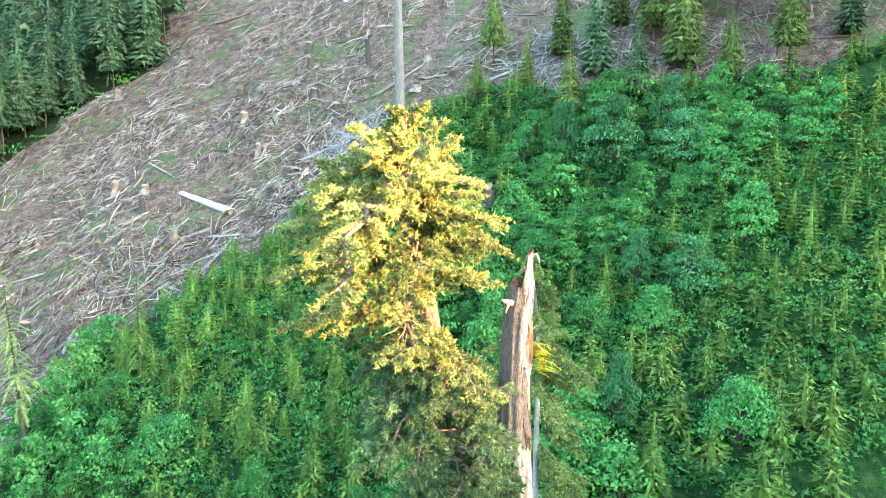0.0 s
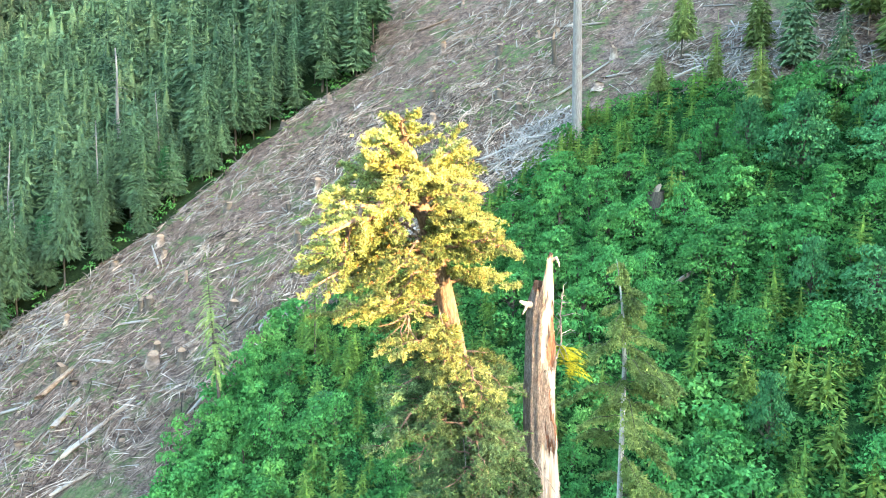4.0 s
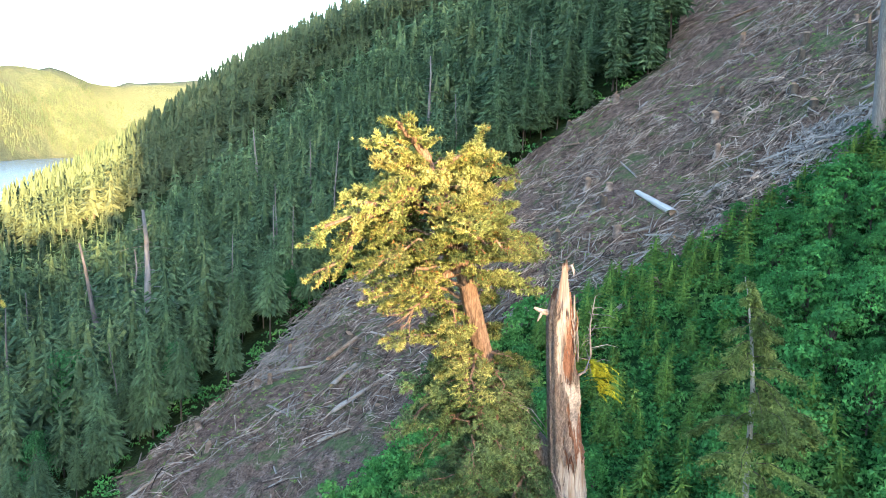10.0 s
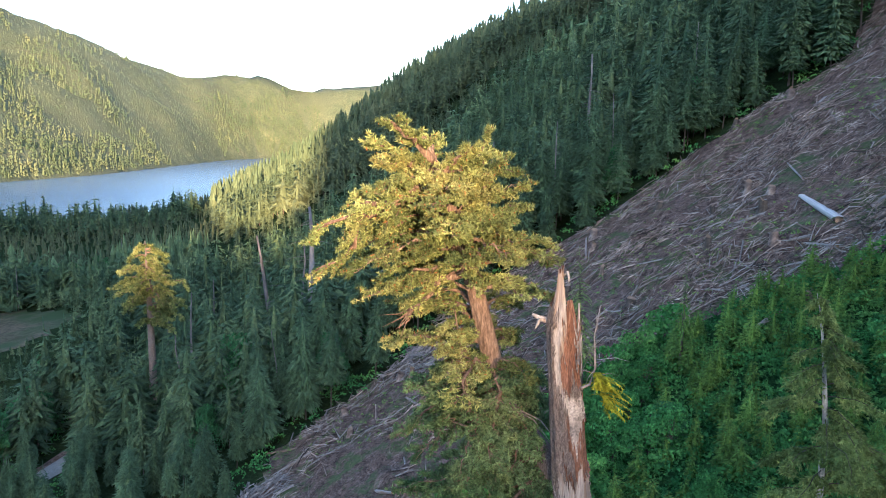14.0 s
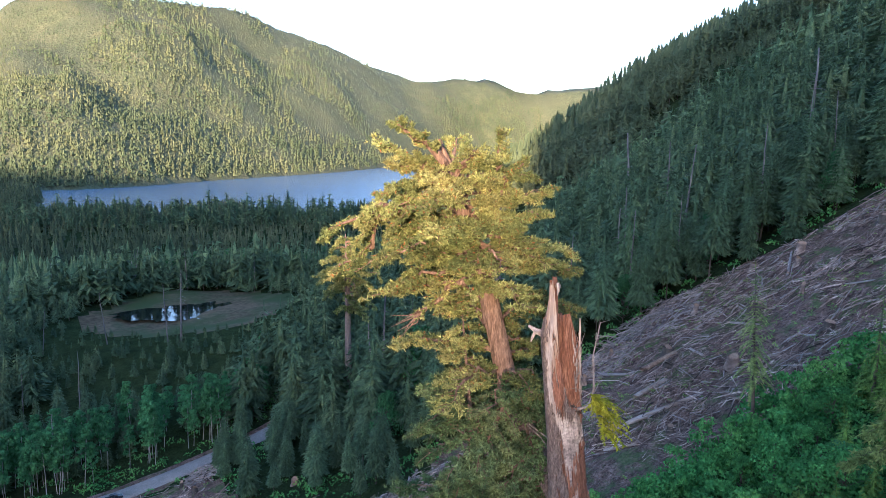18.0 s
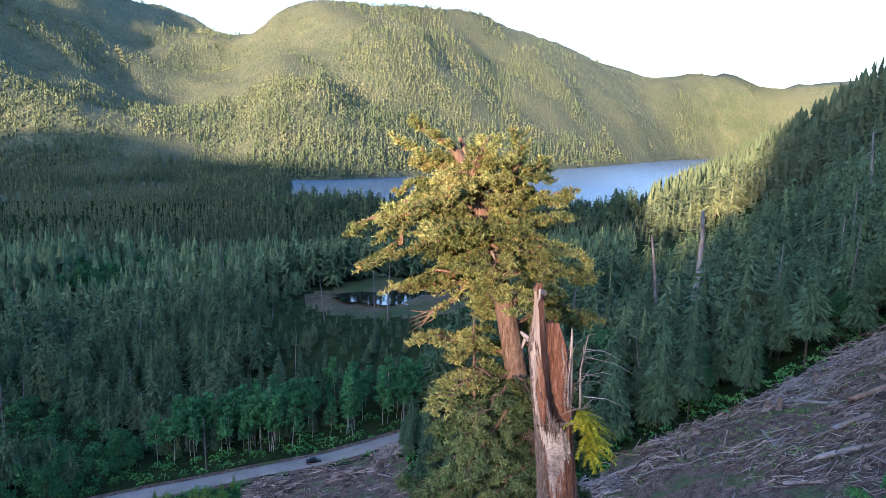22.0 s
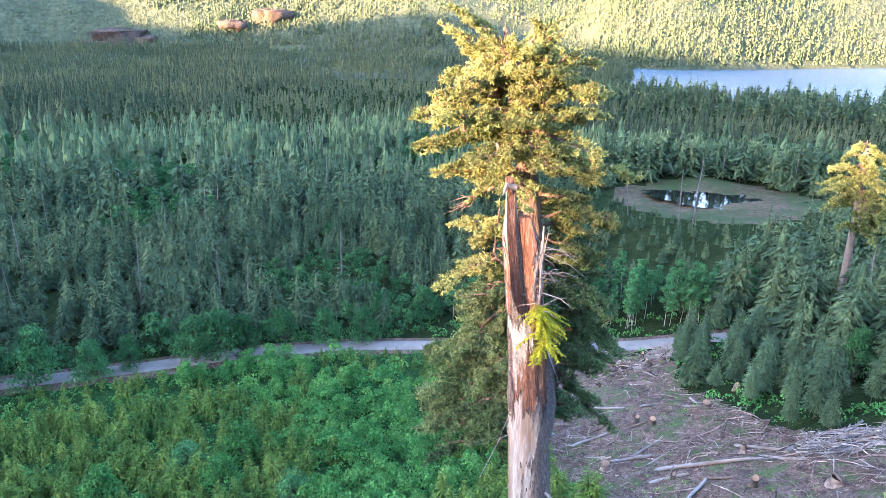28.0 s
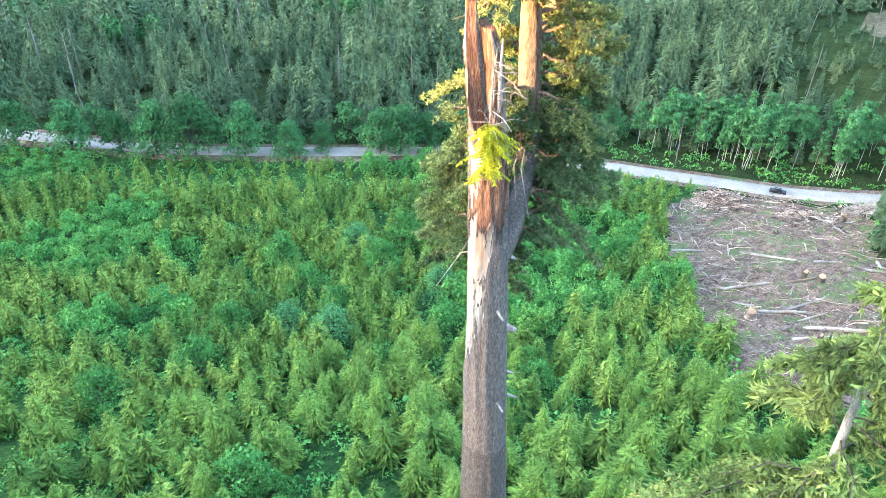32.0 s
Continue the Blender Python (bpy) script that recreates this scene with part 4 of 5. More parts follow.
    grey = (A[:-1].ravel() < -20) & (A[:-1].ravel() > -150)
    V = np.concatenate([out, inner])
    piece("hollow", (V, np.concatenate([rim, F[keep & ~grey].reshape(-1, 3)[:, ::-1] + n])), M_RED, bark, "torn orange-red heartwood")
    piece("hollow", (inner, F[keep & grey].reshape(-1, 3)[:, ::-1]), M_GREY, bark, "grey inner face of the hollow")
    c = lerp_axis(46.4, STEM)
    ring = np.stack([c[0] + 0.74 * np.cos(th), c[1] + 0.74 * np.sin(th), 46.25 + 0.3 * rng.random(sides)], -1)
    mid = np.stack([c[0] + 0.4 * np.cos(th), c[1] + 0.4 * np.sin(th), 46.3 + 0.4 * rng.random(sides)], -1)
    a = np.arange(sides)
    b = (a + 1) % sides
    ledge = np.concatenate([np.c_[a, b, b + sides], np.c_[a, b + sides, a + sides], np.c_[a + sides, b + sides, np.full(sides, 2 * sides)]])
    piece("rubble_ledge", (np.concatenate([ring, mid, [c]]), ledge), M_TRUNK, bark, "brown rotten rubble")
    return bark


def tufts(rng, P, D, size, blades=7):
    """Needle tufts at P that point along D."""
    n = len(P)
    P, D = np.repeat(P, blades, 0), np.repeat(D, blades, 0)
    d = D * 0.7 + rng.normal(size=P.shape) * 0.6
    d /= np.linalg.norm(d, axis=1)[:, None]
    s = np.cross(d, rng.normal(size=P.shape))
    s /= np.linalg.norm(s, axis=1)[:, None]
    L = size * (0.6 + 0.8 * rng.random((len(P), 1)))
    V = np.stack([P + s * L * 0.18, P - s * L * 0.18, P + d * L], 1).reshape(-1, 3)
    return V, np.arange(len(V)).reshape(-1, 3)


def limb(rng, o, tip, sag, r0, dense=1.0, bushy=1.0, tuft=0.165, start=0.22):
    """A crooked limb from o to tip with side twigs and needle tufts."""
    o, tip = np.array(o, float), np.array(tip, float)
    L = np.linalg.norm(tip - o)
    t = np.linspace(0, 1, 9)
    kink = rng.normal(size=(9, 3)) * 0.035 * L
    kink[0] = 0
    P = o + (tip - o) * t[:, None] + np.array([0, 0, 1.0]) * (sag * L * np.sin(t * math.pi))[:, None] + kink
    wood = [tube(P, r0 * (1 - 0.88 * t), 7, False, 0.15, rng)]
    tp, td, twig = [], [], []
    m = int(7 + L * 3.1 * bushy)
    for k in range(m):
        u = start + (1 - start) * (k + rng.random()) / m
        base = np.array([np.interp(u, t, P[:, c]) for c in range(3)])
        along_ = (tip - o) / L
        side = np.cross(along_, [0, 0, 1])
        side /= np.linalg.norm(side) + 1e-9
        d = along_ * (0.35 + 0.5 * rng.random()) + side * rng.choice((-1, 1)) * (0.4 + 0.6 * rng.random()) + np.array([0, 0, 0.12 * rng.normal()])
        d /= np.linalg.norm(d)
        l = (0.55 + 0.2 * L * (1.15 - 0.8 * u)) * (0.55 + 0.7 * rng.random())
        end = base + d * l + np.array([0, 0, -0.18 * l * rng.random()])
        twig.append(tube([base, (base + end) / 2 + [0, 0, 0.06 * l], end], [r0 * 0.16, r0 * 0.1, 0.008], 3, False))
        q = int(6 + l * 14 * dense)
        w = 0.25 + 0.75 * rng.random(q)
        tp.append(base + (end - base) * w[:, None] + rng.normal(size=(q, 3)) * 0.09 * np.array([1, 1, 0.55]))
        td.append(np.tile(d, (q, 1)) + np.array([0, 0, 0.35]) + 0.4 * rng.normal(size=(q, 3)))
    tp, td = np.concatenate(tp), np.concatenate(td)
    td /= np.linalg.norm(td, axis=1)[:, None]
    return wood[0], join(twig), tufts(rng, tp, td, tuft), tp


def build_big_tree():
    rng = R(7)
    base = (2.1, 4.85, 0.0)
    tree = thing("big_tree", (0, 0, 0), "huge old fir with broken dead stem and golden crown", "tree")
    piece("trunk", shell(rng, -4, 30.5, STEM, stem_r, 72, 70), M_BARK, tree, "dark furrowed bark", True)
    top = broken_stem(rng, tree)

    def lead_r(z):
        return np.interp(z, [40, 41, 42, 43, 46, 51, 55, 57.5], [0.5, 0.72, 0.74, 0.62, 0.5, 0.43, 0.34, 0.1])

    piece("fork", shell(rng, 40.0, 46.0, LEADER, lead_r, 36, 26, 0.1), M_BARK, tree, "dark bark where the stem forks", True)
    piece("leader", shell(rng, 45.9, 57.5, LEADER, lead_r, 36, 30, 0.1), M_LEADER, tree, "warm brown furrowed bark", True)
    # Snapped stubs on the dead stem.
    for o, e, r in (((-0.55, -0.1, 49.6), (-1.25, -0.55, 49.85), 0.17), ((-0.9, -0.4, 49.7), (-1.1, -0.5, 49.2), 0.08), ((-0.02, 0.02, 51.75), (0.38, -0.22, 51.95), 0.13), ((0.34, -0.2, 51.97), (0.52, -0.3, 51.5), 0.06), ((0.0, 2.0, 37.3), (-0.55, 2.75, 37.1), 0.3), ((-0.1, 1.3, 47.5), (-0.15, 1.25, 50.3), 0.09)):
        o, e = np.array(o), np.array(e)
        piece("stub", tube([o, (o + e) / 2 + rng.normal(size=3) * 0.05, e], [r, r * 0.8, r * 0.35], 7, True, 0.3, rng), M_PALE, top, "snapped pale limb stub")
    for k in range(34):
        th, z = math.radians(45 + 75 * rng.random()), 46.4 + 2.6 * rng.random()
        C = lerp_axis(z, STEM)
        o = C + np.array([math.cos(th), math.sin(th), 0]) * float(stem_r(z)) * (0.72 + 0.3 * rng.random())
        e = o + np.array([0.12 * rng.normal(), 0.12 * rng.normal(), 0.5 + 1.1 * rng.random()])
        piece("splinter", tube([o, (o + e) / 2 + rng.normal(size=3) * 0.04, e], [0.045, 0.03, 0.006], 4, False), M_GREY if k % 3 else M_RED, top)
    for k in range(5):
        th, z = math.radians(60 + 70 * rng.random()), 33 + 8 * rng.random()
        C = lerp_axis(z, STEM)
        o = C + np.array([math.cos(th), math.sin(th), 0]) * float(stem_r(z)) * 0.9
        e = o + np.array([math.cos(th), math.sin(th), -0.3]) * (0.35 + 0.3 * rng.random())
        piece("stub", tube([o, e], [0.09, 0.05], 6, True, 0.3, rng), M_GREY, top, "snapped grey limb stub")
    # Limbs: some named by hand, the rest by the crown's outline.
    limbs = []
    F1 = (-6.3, -2.1, 55.6)
    limbs.append((F1, (-5.9, -4.7, 58.2), 0.02, 0.3, 1.3, 1.5))
    limbs.append((F1, (-6.6, -5.2, 57.2), 0.0, 0.2, 1.2, 1.4))
    limbs.append(((-6.2, -2.0, 55.4), (-9.4, -7.9, 51.2), 0.10, 0.33, 1.3, 1.4))
    limbs.append(((-6.0, -1.8, 55.0), (-8.3, -7.2, 53.0), 0.08, 0.28, 1.3, 1.4))
    limbs.append(((-5.2, -1.0, 51.4), (-5.9, -3.6, 49.6), 0.05, 0.27, 0.5, 0.4))
    limbs.append(((-5.6, -1.3, 53.4), (-4.6, -0.3, 57.6), -0.05, 0.2, 1.2, 1.4))
    limbs.append(((-5.6, -1.3, 53.0), (-4.4, 0.6, 56.6), -0.02, 0.18, 1.2, 1.5))
    limbs.append(((-6.2, -2.1, 55.6), (-3.9, -2.0, 57.0), 0.05, 0.2, 1.2, 1.4))
    limbs.append(((-6.2, -2.1, 56.0), (-7.8, -1.2, 57.4), 0.05, 0.16, 1.2, 1.4))
    for z in np.arange(45.8, 56.2, 0.18):
        C = lerp_axis(z, LEADER)
        az = rng.random() * 6.283
        reach = np.interp(z, [45.5, 49, 52, 54.5, 56.5], [4.4, 6.0, 6.2, 4.8, 2.6]) * (0.5 + 0.55 * rng.random())
        reach *= 1 + 0.15 * math.cos(az - math.radians(225))
        lift = np.interp(z, [45, 52, 56], [-0.25, -0.05, 0.22]) + 0.14 * rng.normal()
        if 47.2 < z < 50.8 and math.cos(az - math.radians(-30)) > 0.35:
            if rng.random() < 0.6:
                continue
            az += math.radians(150)
        limbs.append((C, C + np.array([math.cos(az) * reach, math.sin(az) * reach, reach * lift]), 0.08, 0.05 + 0.014 * reach, 1.0, 1.3))
    for z in np.arange(40.6, 47.3, 0.17):
        C = lerp_axis(z, LEADER)
        az = math.radians(-130 + 62 * np.clip(rng.normal(), -2, 2))
        reach = np.interp(z, [37, 40, 44, 47], [3.4, 4.6, 4.9, 4.4]) * (0.5 + 0.55 * rng.random())
        if math.cos(az - math.radians(10)) > 0.55:
            reach *= 0.5
        limbs.append((C, C + np.array([math.cos(az) * reach, math.sin(az) * reach, reach * (-0.42 + 0.15 * rng.normal())]), 0.12, 0.07 + 0.016 * reach, 1.1, 1.1))
    for z in np.arange(51.5, 56.4, 0.3):
        C = lerp_axis(z, LEADER)
        az = math.radians(rng.uniform(170, 275))
        reach = np.interp(z, [51, 54, 56.4], [6.2, 5.0, 3.0]) * (0.6 + 0.45 * rng.random())
        limbs.append((C, C + np.array([math.cos(az) * reach, math.sin(az) * reach, reach * (-0.12 + 0.16 * rng.normal())]), 0.1, 0.09, 1.2, 1.4))
    for z in np.arange(43.2, 47.4, 0.3):
        C = lerp_axis(z, LEADER)
        az = math.radians(rng.uniform(85, 165))
        reach = 2.6 + 2.2 * rng.random()
        limbs.append((C, C + np.array([math.cos(az) * reach, math.sin(az) * reach, reach * (-0.4 + 0.12 * rng.normal())]), 0.12, 0.07, 1.2, 1.3))
    for z in np.arange(51.2, 56.4, 0.26):
        C = lerp_axis(z, LEADER)
        az = math.radians(rng.uniform(-125, 95))
        reach = np.interp(z, [50.5, 53, 56.5], [2.6, 2.4, 1.5]) * (0.6 + 0.6 * rng.random())
        limbs.append((C, C + np.array([math.cos(az) * reach, math.sin(az) * reach, reach * (0.1 + 0.2 * rng.normal())]), 0.1, 0.06, 1.5, 1.9))
    for z in np.arange(40.5, 44.6, 0.3):
        C = lerp_axis(z, LEADER)
        az = math.radians(rng.uniform(-150, 20) if z > 41 else rng.uniform(-170, -60))
        reach = np.interp(z, [38, 42, 46.5], [3.4, 3.0, 1.6]) * (0.6 + 0.5 * rng.random())
        limbs.append((C, C + np.array([math.cos(az) * reach, math.sin(az) * reach, reach * (-0.35 + 0.15 * rng.normal())]), 0.12, 0.06, 1.2, 1.5))
    lower = [(41, -1.7, 1.8), (42.5, -2.6, -0.6), (45, -3.6, -2.0), (49.6, -4.8, -2.0)]
    low_axis = [(36, -2.4, -1.7), (42, -3.0, -2.2), (49.6, -4.8, -2.0)]
    piece("limb", tube([(b, c, a) for a, b, c in lower], [0.22, 0.17, 0.12, 0.02], 8, False), M_LEADER, tree, "upturned limb forming a second top")
    for z in np.arange(38.2, 49.2, 0.21):
        C = lerp_axis(z, low_axis)
        az = rng.random() * 6.283
        reach = np.interp(z, [38.2, 42, 46, 49.2], [3.5, 3.1, 1.7, 0.35]) * (0.65 + 0.45 * rng.random())
        limbs.append((C, C + np.array([math.cos(az) * reach, math.sin(az) * reach, reach * (-0.3 + 0.12 * rng.normal())]), 0.12, 0.05, 1.2, 1.4))
    for o, e, sag, r0, dense, bushy in limbs:
        # The crown is lopsided: it reaches far on one side and little on the other.
        e = np.array(e, float)
        out = e[:2] - (-4.7, -0.5)
        far = np.interp(math.degrees(math.atan2(out[1], out[0])) % 360, [0, 36, 85, 103, 180, 216, 240, 265, 283, 330, 360], [3.1, 2.7, 3.9, 4.1, 7.3, 7.4, 7.6, 5.9, 5.0, 3.7, 3.1])
        if np.hypot(*out) > far:
            e[:2] = np.array((-4.7, -0.5)) + out * far / np.hypot(*out)
        wood, twig, leaf, tp = limb(rng, o, e, sag, r0, dense, bushy, start=0.32 if r0 > 0.26 else 0.2)
        l = piece("limb", wood, M_LEADER, tree)
        tagged(piece("twig_spray", twig, M_LEADER, l), kind="stuff")
        # Below 47 m the darker needle copy puts shade into the colour.
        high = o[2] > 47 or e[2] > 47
        tagged(piece("needles", leaf, M_GOLD if high else M_SHADED, l, "golden green needle tufts" if high else "green needle tufts darkened for shade"), kind="stuff")
        pick = tp[(rng.random(len(tp)) < 0.14) & (tp[:, 2] > 47)]
        if len(pick):
            d = np.tile([0, 0, -1.0], (len(pick), 1)) * 0.4 + rng.normal(size=(len(pick), 3)) * 0.4
            tagged(piece("rusty_cone", tufts(rng, pick + [0, 0, 0.05], d, 0.12, 3), M_CONE, l, "small rusty brown cones"), kind="stuff")
    # Dead twigs under the crown.
    for k in range(8):
        z = 39 + 6 * rng.random()
        C = lerp_axis(z, LEADER)
        az, L = rng.random() * 6.283, 1.5 + 2.2 * rng.random()
        P = [C, C + np.array([math.cos(az) * L * 0.6, math.sin(az) * L * 0.6, -0.2 * L]), C + np.array([math.cos(az + 0.2) * L, math.sin(az + 0.2) * L, -0.75 * L])]
        piece("dead_limb", tube(P, [0.045, 0.03, 0.01], 4, False), M_GREY, tree, "bare dead limb")
    D = np.array([-5.9, -3.6, 49.6])
    for k in range(7):
        e = D + np.array([rng.normal() * 0.5, -0.7 - 0.7 * rng.random(), -0.3 - 0.7 * rng.random()])
        piece("dead_limb", tube([D, (D + e) / 2 + rng.normal(size=3) * 0.12, e], [0.05, 0.03, 0.008], 4, False), M_LEADER, tree, "bare dead limb")
    # A small yellow-green tree rooted on the broken stem.
    sap = thing("hemlock_sapling", (0.62, 1.35, 47.3), "yellow-green sapling growing out of the broken stem", "tree")
    piece("trunk", tube([(-0.5, -0.75, -0.9), (-0.1, 0.05, -0.6), (0.1, 0.15, 0.2), (0.0, 0.1, 1.6), (0.1, 0.3, 3.0), (0.25, 0.6, 3.1)], [0.07, 0.06, 0.05, 0.035, 0.018, 0.006], 6, False), M_GREY, sap, "thin bare grey stem")
    out = []
    for k in range(95):
        f = rng.random()
        o = np.array([0.0 + 0.5 * f, 0.1 + 0.4 * f, 0.0 - 1.9 * f * rng.random() ** 0.6])
        out.append(feather(o, rng.normal() * 0.85 + 0.75, (0.45 + 0.75 * rng.random()) * (0.7 + 0.5 * f), 0.12, 0.42, 9, 0.22, rng))
    piece("needles", join(out), M_LIME, sap, "flat drooping yellow-green sprays")
    out = []
    for k in range(30):
        o = np.array([0.05, 0.15, -0.6 + 3.2 * rng.random()])
        d = np.array([rng.normal(), rng.normal() + 0.4, -0.3 + 0.3 * rng.normal()]) * 0.7
        out.append(tube([o, o + d * 0.6 + [0, 0, 0.15], o + d], [0.02, 0.014, 0.004], 3, False))
    tagged(piece("dead_twig_spray", join(out), M_GREY, sap, "fine grey dead twigs"), kind="stuff")


build_big_tree()


# ---- single trees that stand out ----
def sparse_tree(name, x, y, h, r, bare, label, leaf, bark, seed, lean=(0, 0), levels=46, trunk=0.3, gaps=0.3, droop=0.7):
    rng = R(seed)
    T, C = conifer(rng, h, r, levels, 6, 16, bare=bare, rise=0.1, droop=droop, trunk=trunk, sides=8, gaps=gaps, power=0.6, width=0.15)
    e = new(name)
    e.matrix_world = Matrix.Translation((x, y, float(ground(x, y)))) @ pose(0, 0, 0, lean[0], lean[1], 0)
    tagged(e, label, "tree")
    piece("trunk", T, bark, e, "slender pale trunk", True)
    piece("crown", C, leaf, e, "thin drooping sprays")


def curtain(rng, o, tip, lift):
    """A thin bowed limb hung with drooping sprays."""
    o, tip = np.array(o, float), np.array(tip, float)
    L = np.linalg.norm(tip - o)
    t = np.linspace(0, 1, 7)
    P = o + (tip - o) * t[:, None] + np.array([0, 0, 1.0]) * (lift * L * np.sin(t * math.pi))[:, None] + rng.normal(size=(7, 3)) * 0.02 * L * (t > 0)[:, None]
    n = int(24 + L * 85)
    u = 0.12 + 0.88 * rng.random(n) ** 0.8
    base = np.stack([np.interp(u, t, P[:, c]) for c in range(3)], -1)
    d = (tip - o) / L
    side = np.array([-d[1], d[0], 0.0])
    off = rng.normal(size=n) * (0.08 + 0.16 * L * np.sin(np.clip(u, 0, 1) * 2.6) * 0.45)
    hang = np.abs(rng.normal(size=n)) * 0.16
    at = base + side * off[:, None] + d * (np.abs(off) * 0.5)[:, None] - np.array([0, 0, 1.0]) * (hang + 0.3 * np.abs(off))[:, None]
    D = d * 0.55 + side * (0.5 * np.sign(off))[:, None] * 0.6 + np.array([0, 0, -0.55])
    return tube(P, 0.008 + 0.024 * (1 - t) * min(1, L / 3), 5, False), tufts(rng, at, D / np.linalg.norm(D, axis=1)[:, None], 0.24, 4)


rs = R(71)
e = thing("slender_conifer", (4.9, 16.2, float(ground(4.9, 16.2))), "slender lichen-grey conifer with thin drooping branches", "tree")
hs = 49.7 - e.location.z
TRUNK = np.array([(0.0, 0.0, -1.0), (0.1, 0.0, hs * 0.55), (-0.1, -0.1, hs - 7), (-0.45, -0.25, hs - 3.3), (-0.8, -0.35, hs - 1.0), (-1.0, -0.5, hs)])
piece("trunk", tube(TRUNK, [0.34, 0.24, 0.15, 0.09, 0.04, 0.012], 10, False, 0.1, rs), M_WHITE, e, "pale lichened trunk", True)
for k in range(70):
    z = hs - 0.15 - 24 * ((k + rs.random()) / 70) ** 1.25
    o = np.array([np.interp(z, TRUNK[:, 2], TRUNK[:, 0]), np.interp(z, TRUNK[:, 2], TRUNK[:, 1]), z])
    az, reach = rs.random() * 6.283, min(4.8, 0.35 + 0.55 * (hs - z)) * (0.55 + 0.5 * rs.random())
    wood, leaf = curtain(rs, o, o + np.array([math.cos(az) * reach, math.sin(az) * reach, reach * (-0.35 + 0.12 * rs.normal())]), 0.13)
    l = piece("limb", wood, M_TRUNK, e)
    tagged(piece("needles", leaf, M_LICHEN, l, "thin olive drooping sprays"), kind="stuff")
sparse_tree("slender_conifer", -53.3, 68.2, 27, 3.4, 0.3, "thin half-dead conifer at the edge of young growth", M_LICHEN, M_TRUNK, 72, trunk=0.3, gaps=0.35, lean=(2, -3))
sparse_tree("slender_conifer", -40, 75, 17, 2.6, 0.12, "slim young conifer beside the slash", M_YOUNG, M_TRUNK, 73)
light_kinds = kinds("light_conifer", OLD_FINE, M_TRUNK, M_LICHEN)
for k, (x, y, h) in enumerate(((38, 108, 20), (52, 100, 22), (60, 112, 24), (75, 100, 19), (20, 122, 14), (46, 120, 17), (88, 112, 23), (30, 99, 13), (68, 92, 16), (95, 98, 20), (25, 112, 11), (33, 116, 15), (42, 97, 14), (57, 92, 12), (64, 104, 21), (80, 93, 15), (85, 104, 18), (50, 110, 19), (72, 118, 22), (15, 112, 9), (100, 108, 20), (92, 90, 14))):
    plant("conifer_tree", (light_kinds if k % 3 else fir_kinds)[k % 5], x, y, (h * 1.1, h * 1.25), 77 * k, "half-grown conifer standing in the slash above the slope", "tree", GROUP_FIR)

# The old tree in the valley whose top catches the sun.
e = thing("veteran_fir", (-190, 42, float(ground(-190, 42))), "old fir with a bare trunk and sunlit top", "tree")
hv = 28.0 - e.location.z
rv = R(75)
piece("trunk", tube([(0, 0, -1), (0.5, 0, hv * 0.4), (3, -1, hv * 0.8), (5.5, -2.2, hv)], [1.3, 1.05, 0.7, 0.1], 12, False, 0.08, rv), M_BARK, e, "thick bare trunk", True)
for k in range(52):
    f = 0.6 + 0.39 * (k + rv.random()) / 52
    o = np.array([np.interp(f, [0, 0.4, 0.8, 1], [0, 0.5, 3, 5.5]), np.interp(f, [0, 0.4, 0.8, 1], [0, 0, -1, -2.2]), hv * f])
    az, reach = rv.random() * 6.283, np.interp(f, [0.6, 0.7, 0.9, 0.98], [7, 13, 9, 3]) * (0.4 + 0.6 * rv.random())
    wood, twig, leaf, tp = limb(rv, o, o + np.array([math.cos(az) * reach, math.sin(az) * reach, reach * (-0.25 + 0.1 * rv.normal())]), 0.1, 0.2, 0.28, 0.5, 0.62)
    l = piece("limb", wood, M_LEADER, e)
    tagged(piece("twig_spray", twig, M_LEADER, l), kind="stuff")
    tagged(piece("needles", leaf, M_GOLD, l, "golden green needles"), kind="stuff")

# The bare pole on the clearing's upper edge.
e = thing("bare_pole_tree", (0, 112, float(ground(0, 112))), "tall straight limbless grey trunk standing in slash", "tree")
piece("trunk", tube([(0, 0, -2), (0, 0, 3), (-0.6, 0, 20), (-1.4, 0, 44)], [1.25, 1.0, 0.85, 0.55], 14, False, 0.05, R(3)), M_POLE, e, "", True)
piece("top", tube([(-1.4, 0, 44), (-1.5, 0, 45)], [0.55, 0.2], 14, True, 0.3, R(4)), M_POLE, e, "broken grey top")

# Grey dead trees.
dead_meshes = [mesh_of("snag", V, F, [M_POLE], smooth=True) for V, F in DEAD]
r6 = R(81)
snags = [(-172, 84, 50, 3.0, 6), (-213, 92, 42, 2.6, 8), (-205, 98, 36, 1.6, -2), (-148, 182, 42, 1.7, 0), (-301, -3, 34, 1.5, 2), (-296, -8, 30, 1.2, -3), (-195, 55, 38, 1.5, 2), (-186, 50, 30, 1.4, -4), (-160, 120, 30, 1.3, 0), (-170, 130, 34, 1.3, 3), (-266, 202, 46, 2.0, 0), (-480, -40, 22, 1, 0), (-230, 60, 34, 1.4, 0), (-250, 85, 30, 1.4, 5), (-143, 112, 30, 1.1, 3), (-140, 126, 27, 0.9, -2), (-152, 98, 31, 1.0, 2), (-128, 143, 33, 1.0, 0), (-118, 158, 30, 0.9, 3), (-156, 140, 38, 1.2, -2), (-148, 62, 24, 1.0, 4), (-137, 84, 22, 0.8, -4), (-175, 150, 40, 1.3, 1), (-104, 178, 32, 0.9, 0)]
xs, ys = scatter(r6, -560, -60, -520, 160, 44)
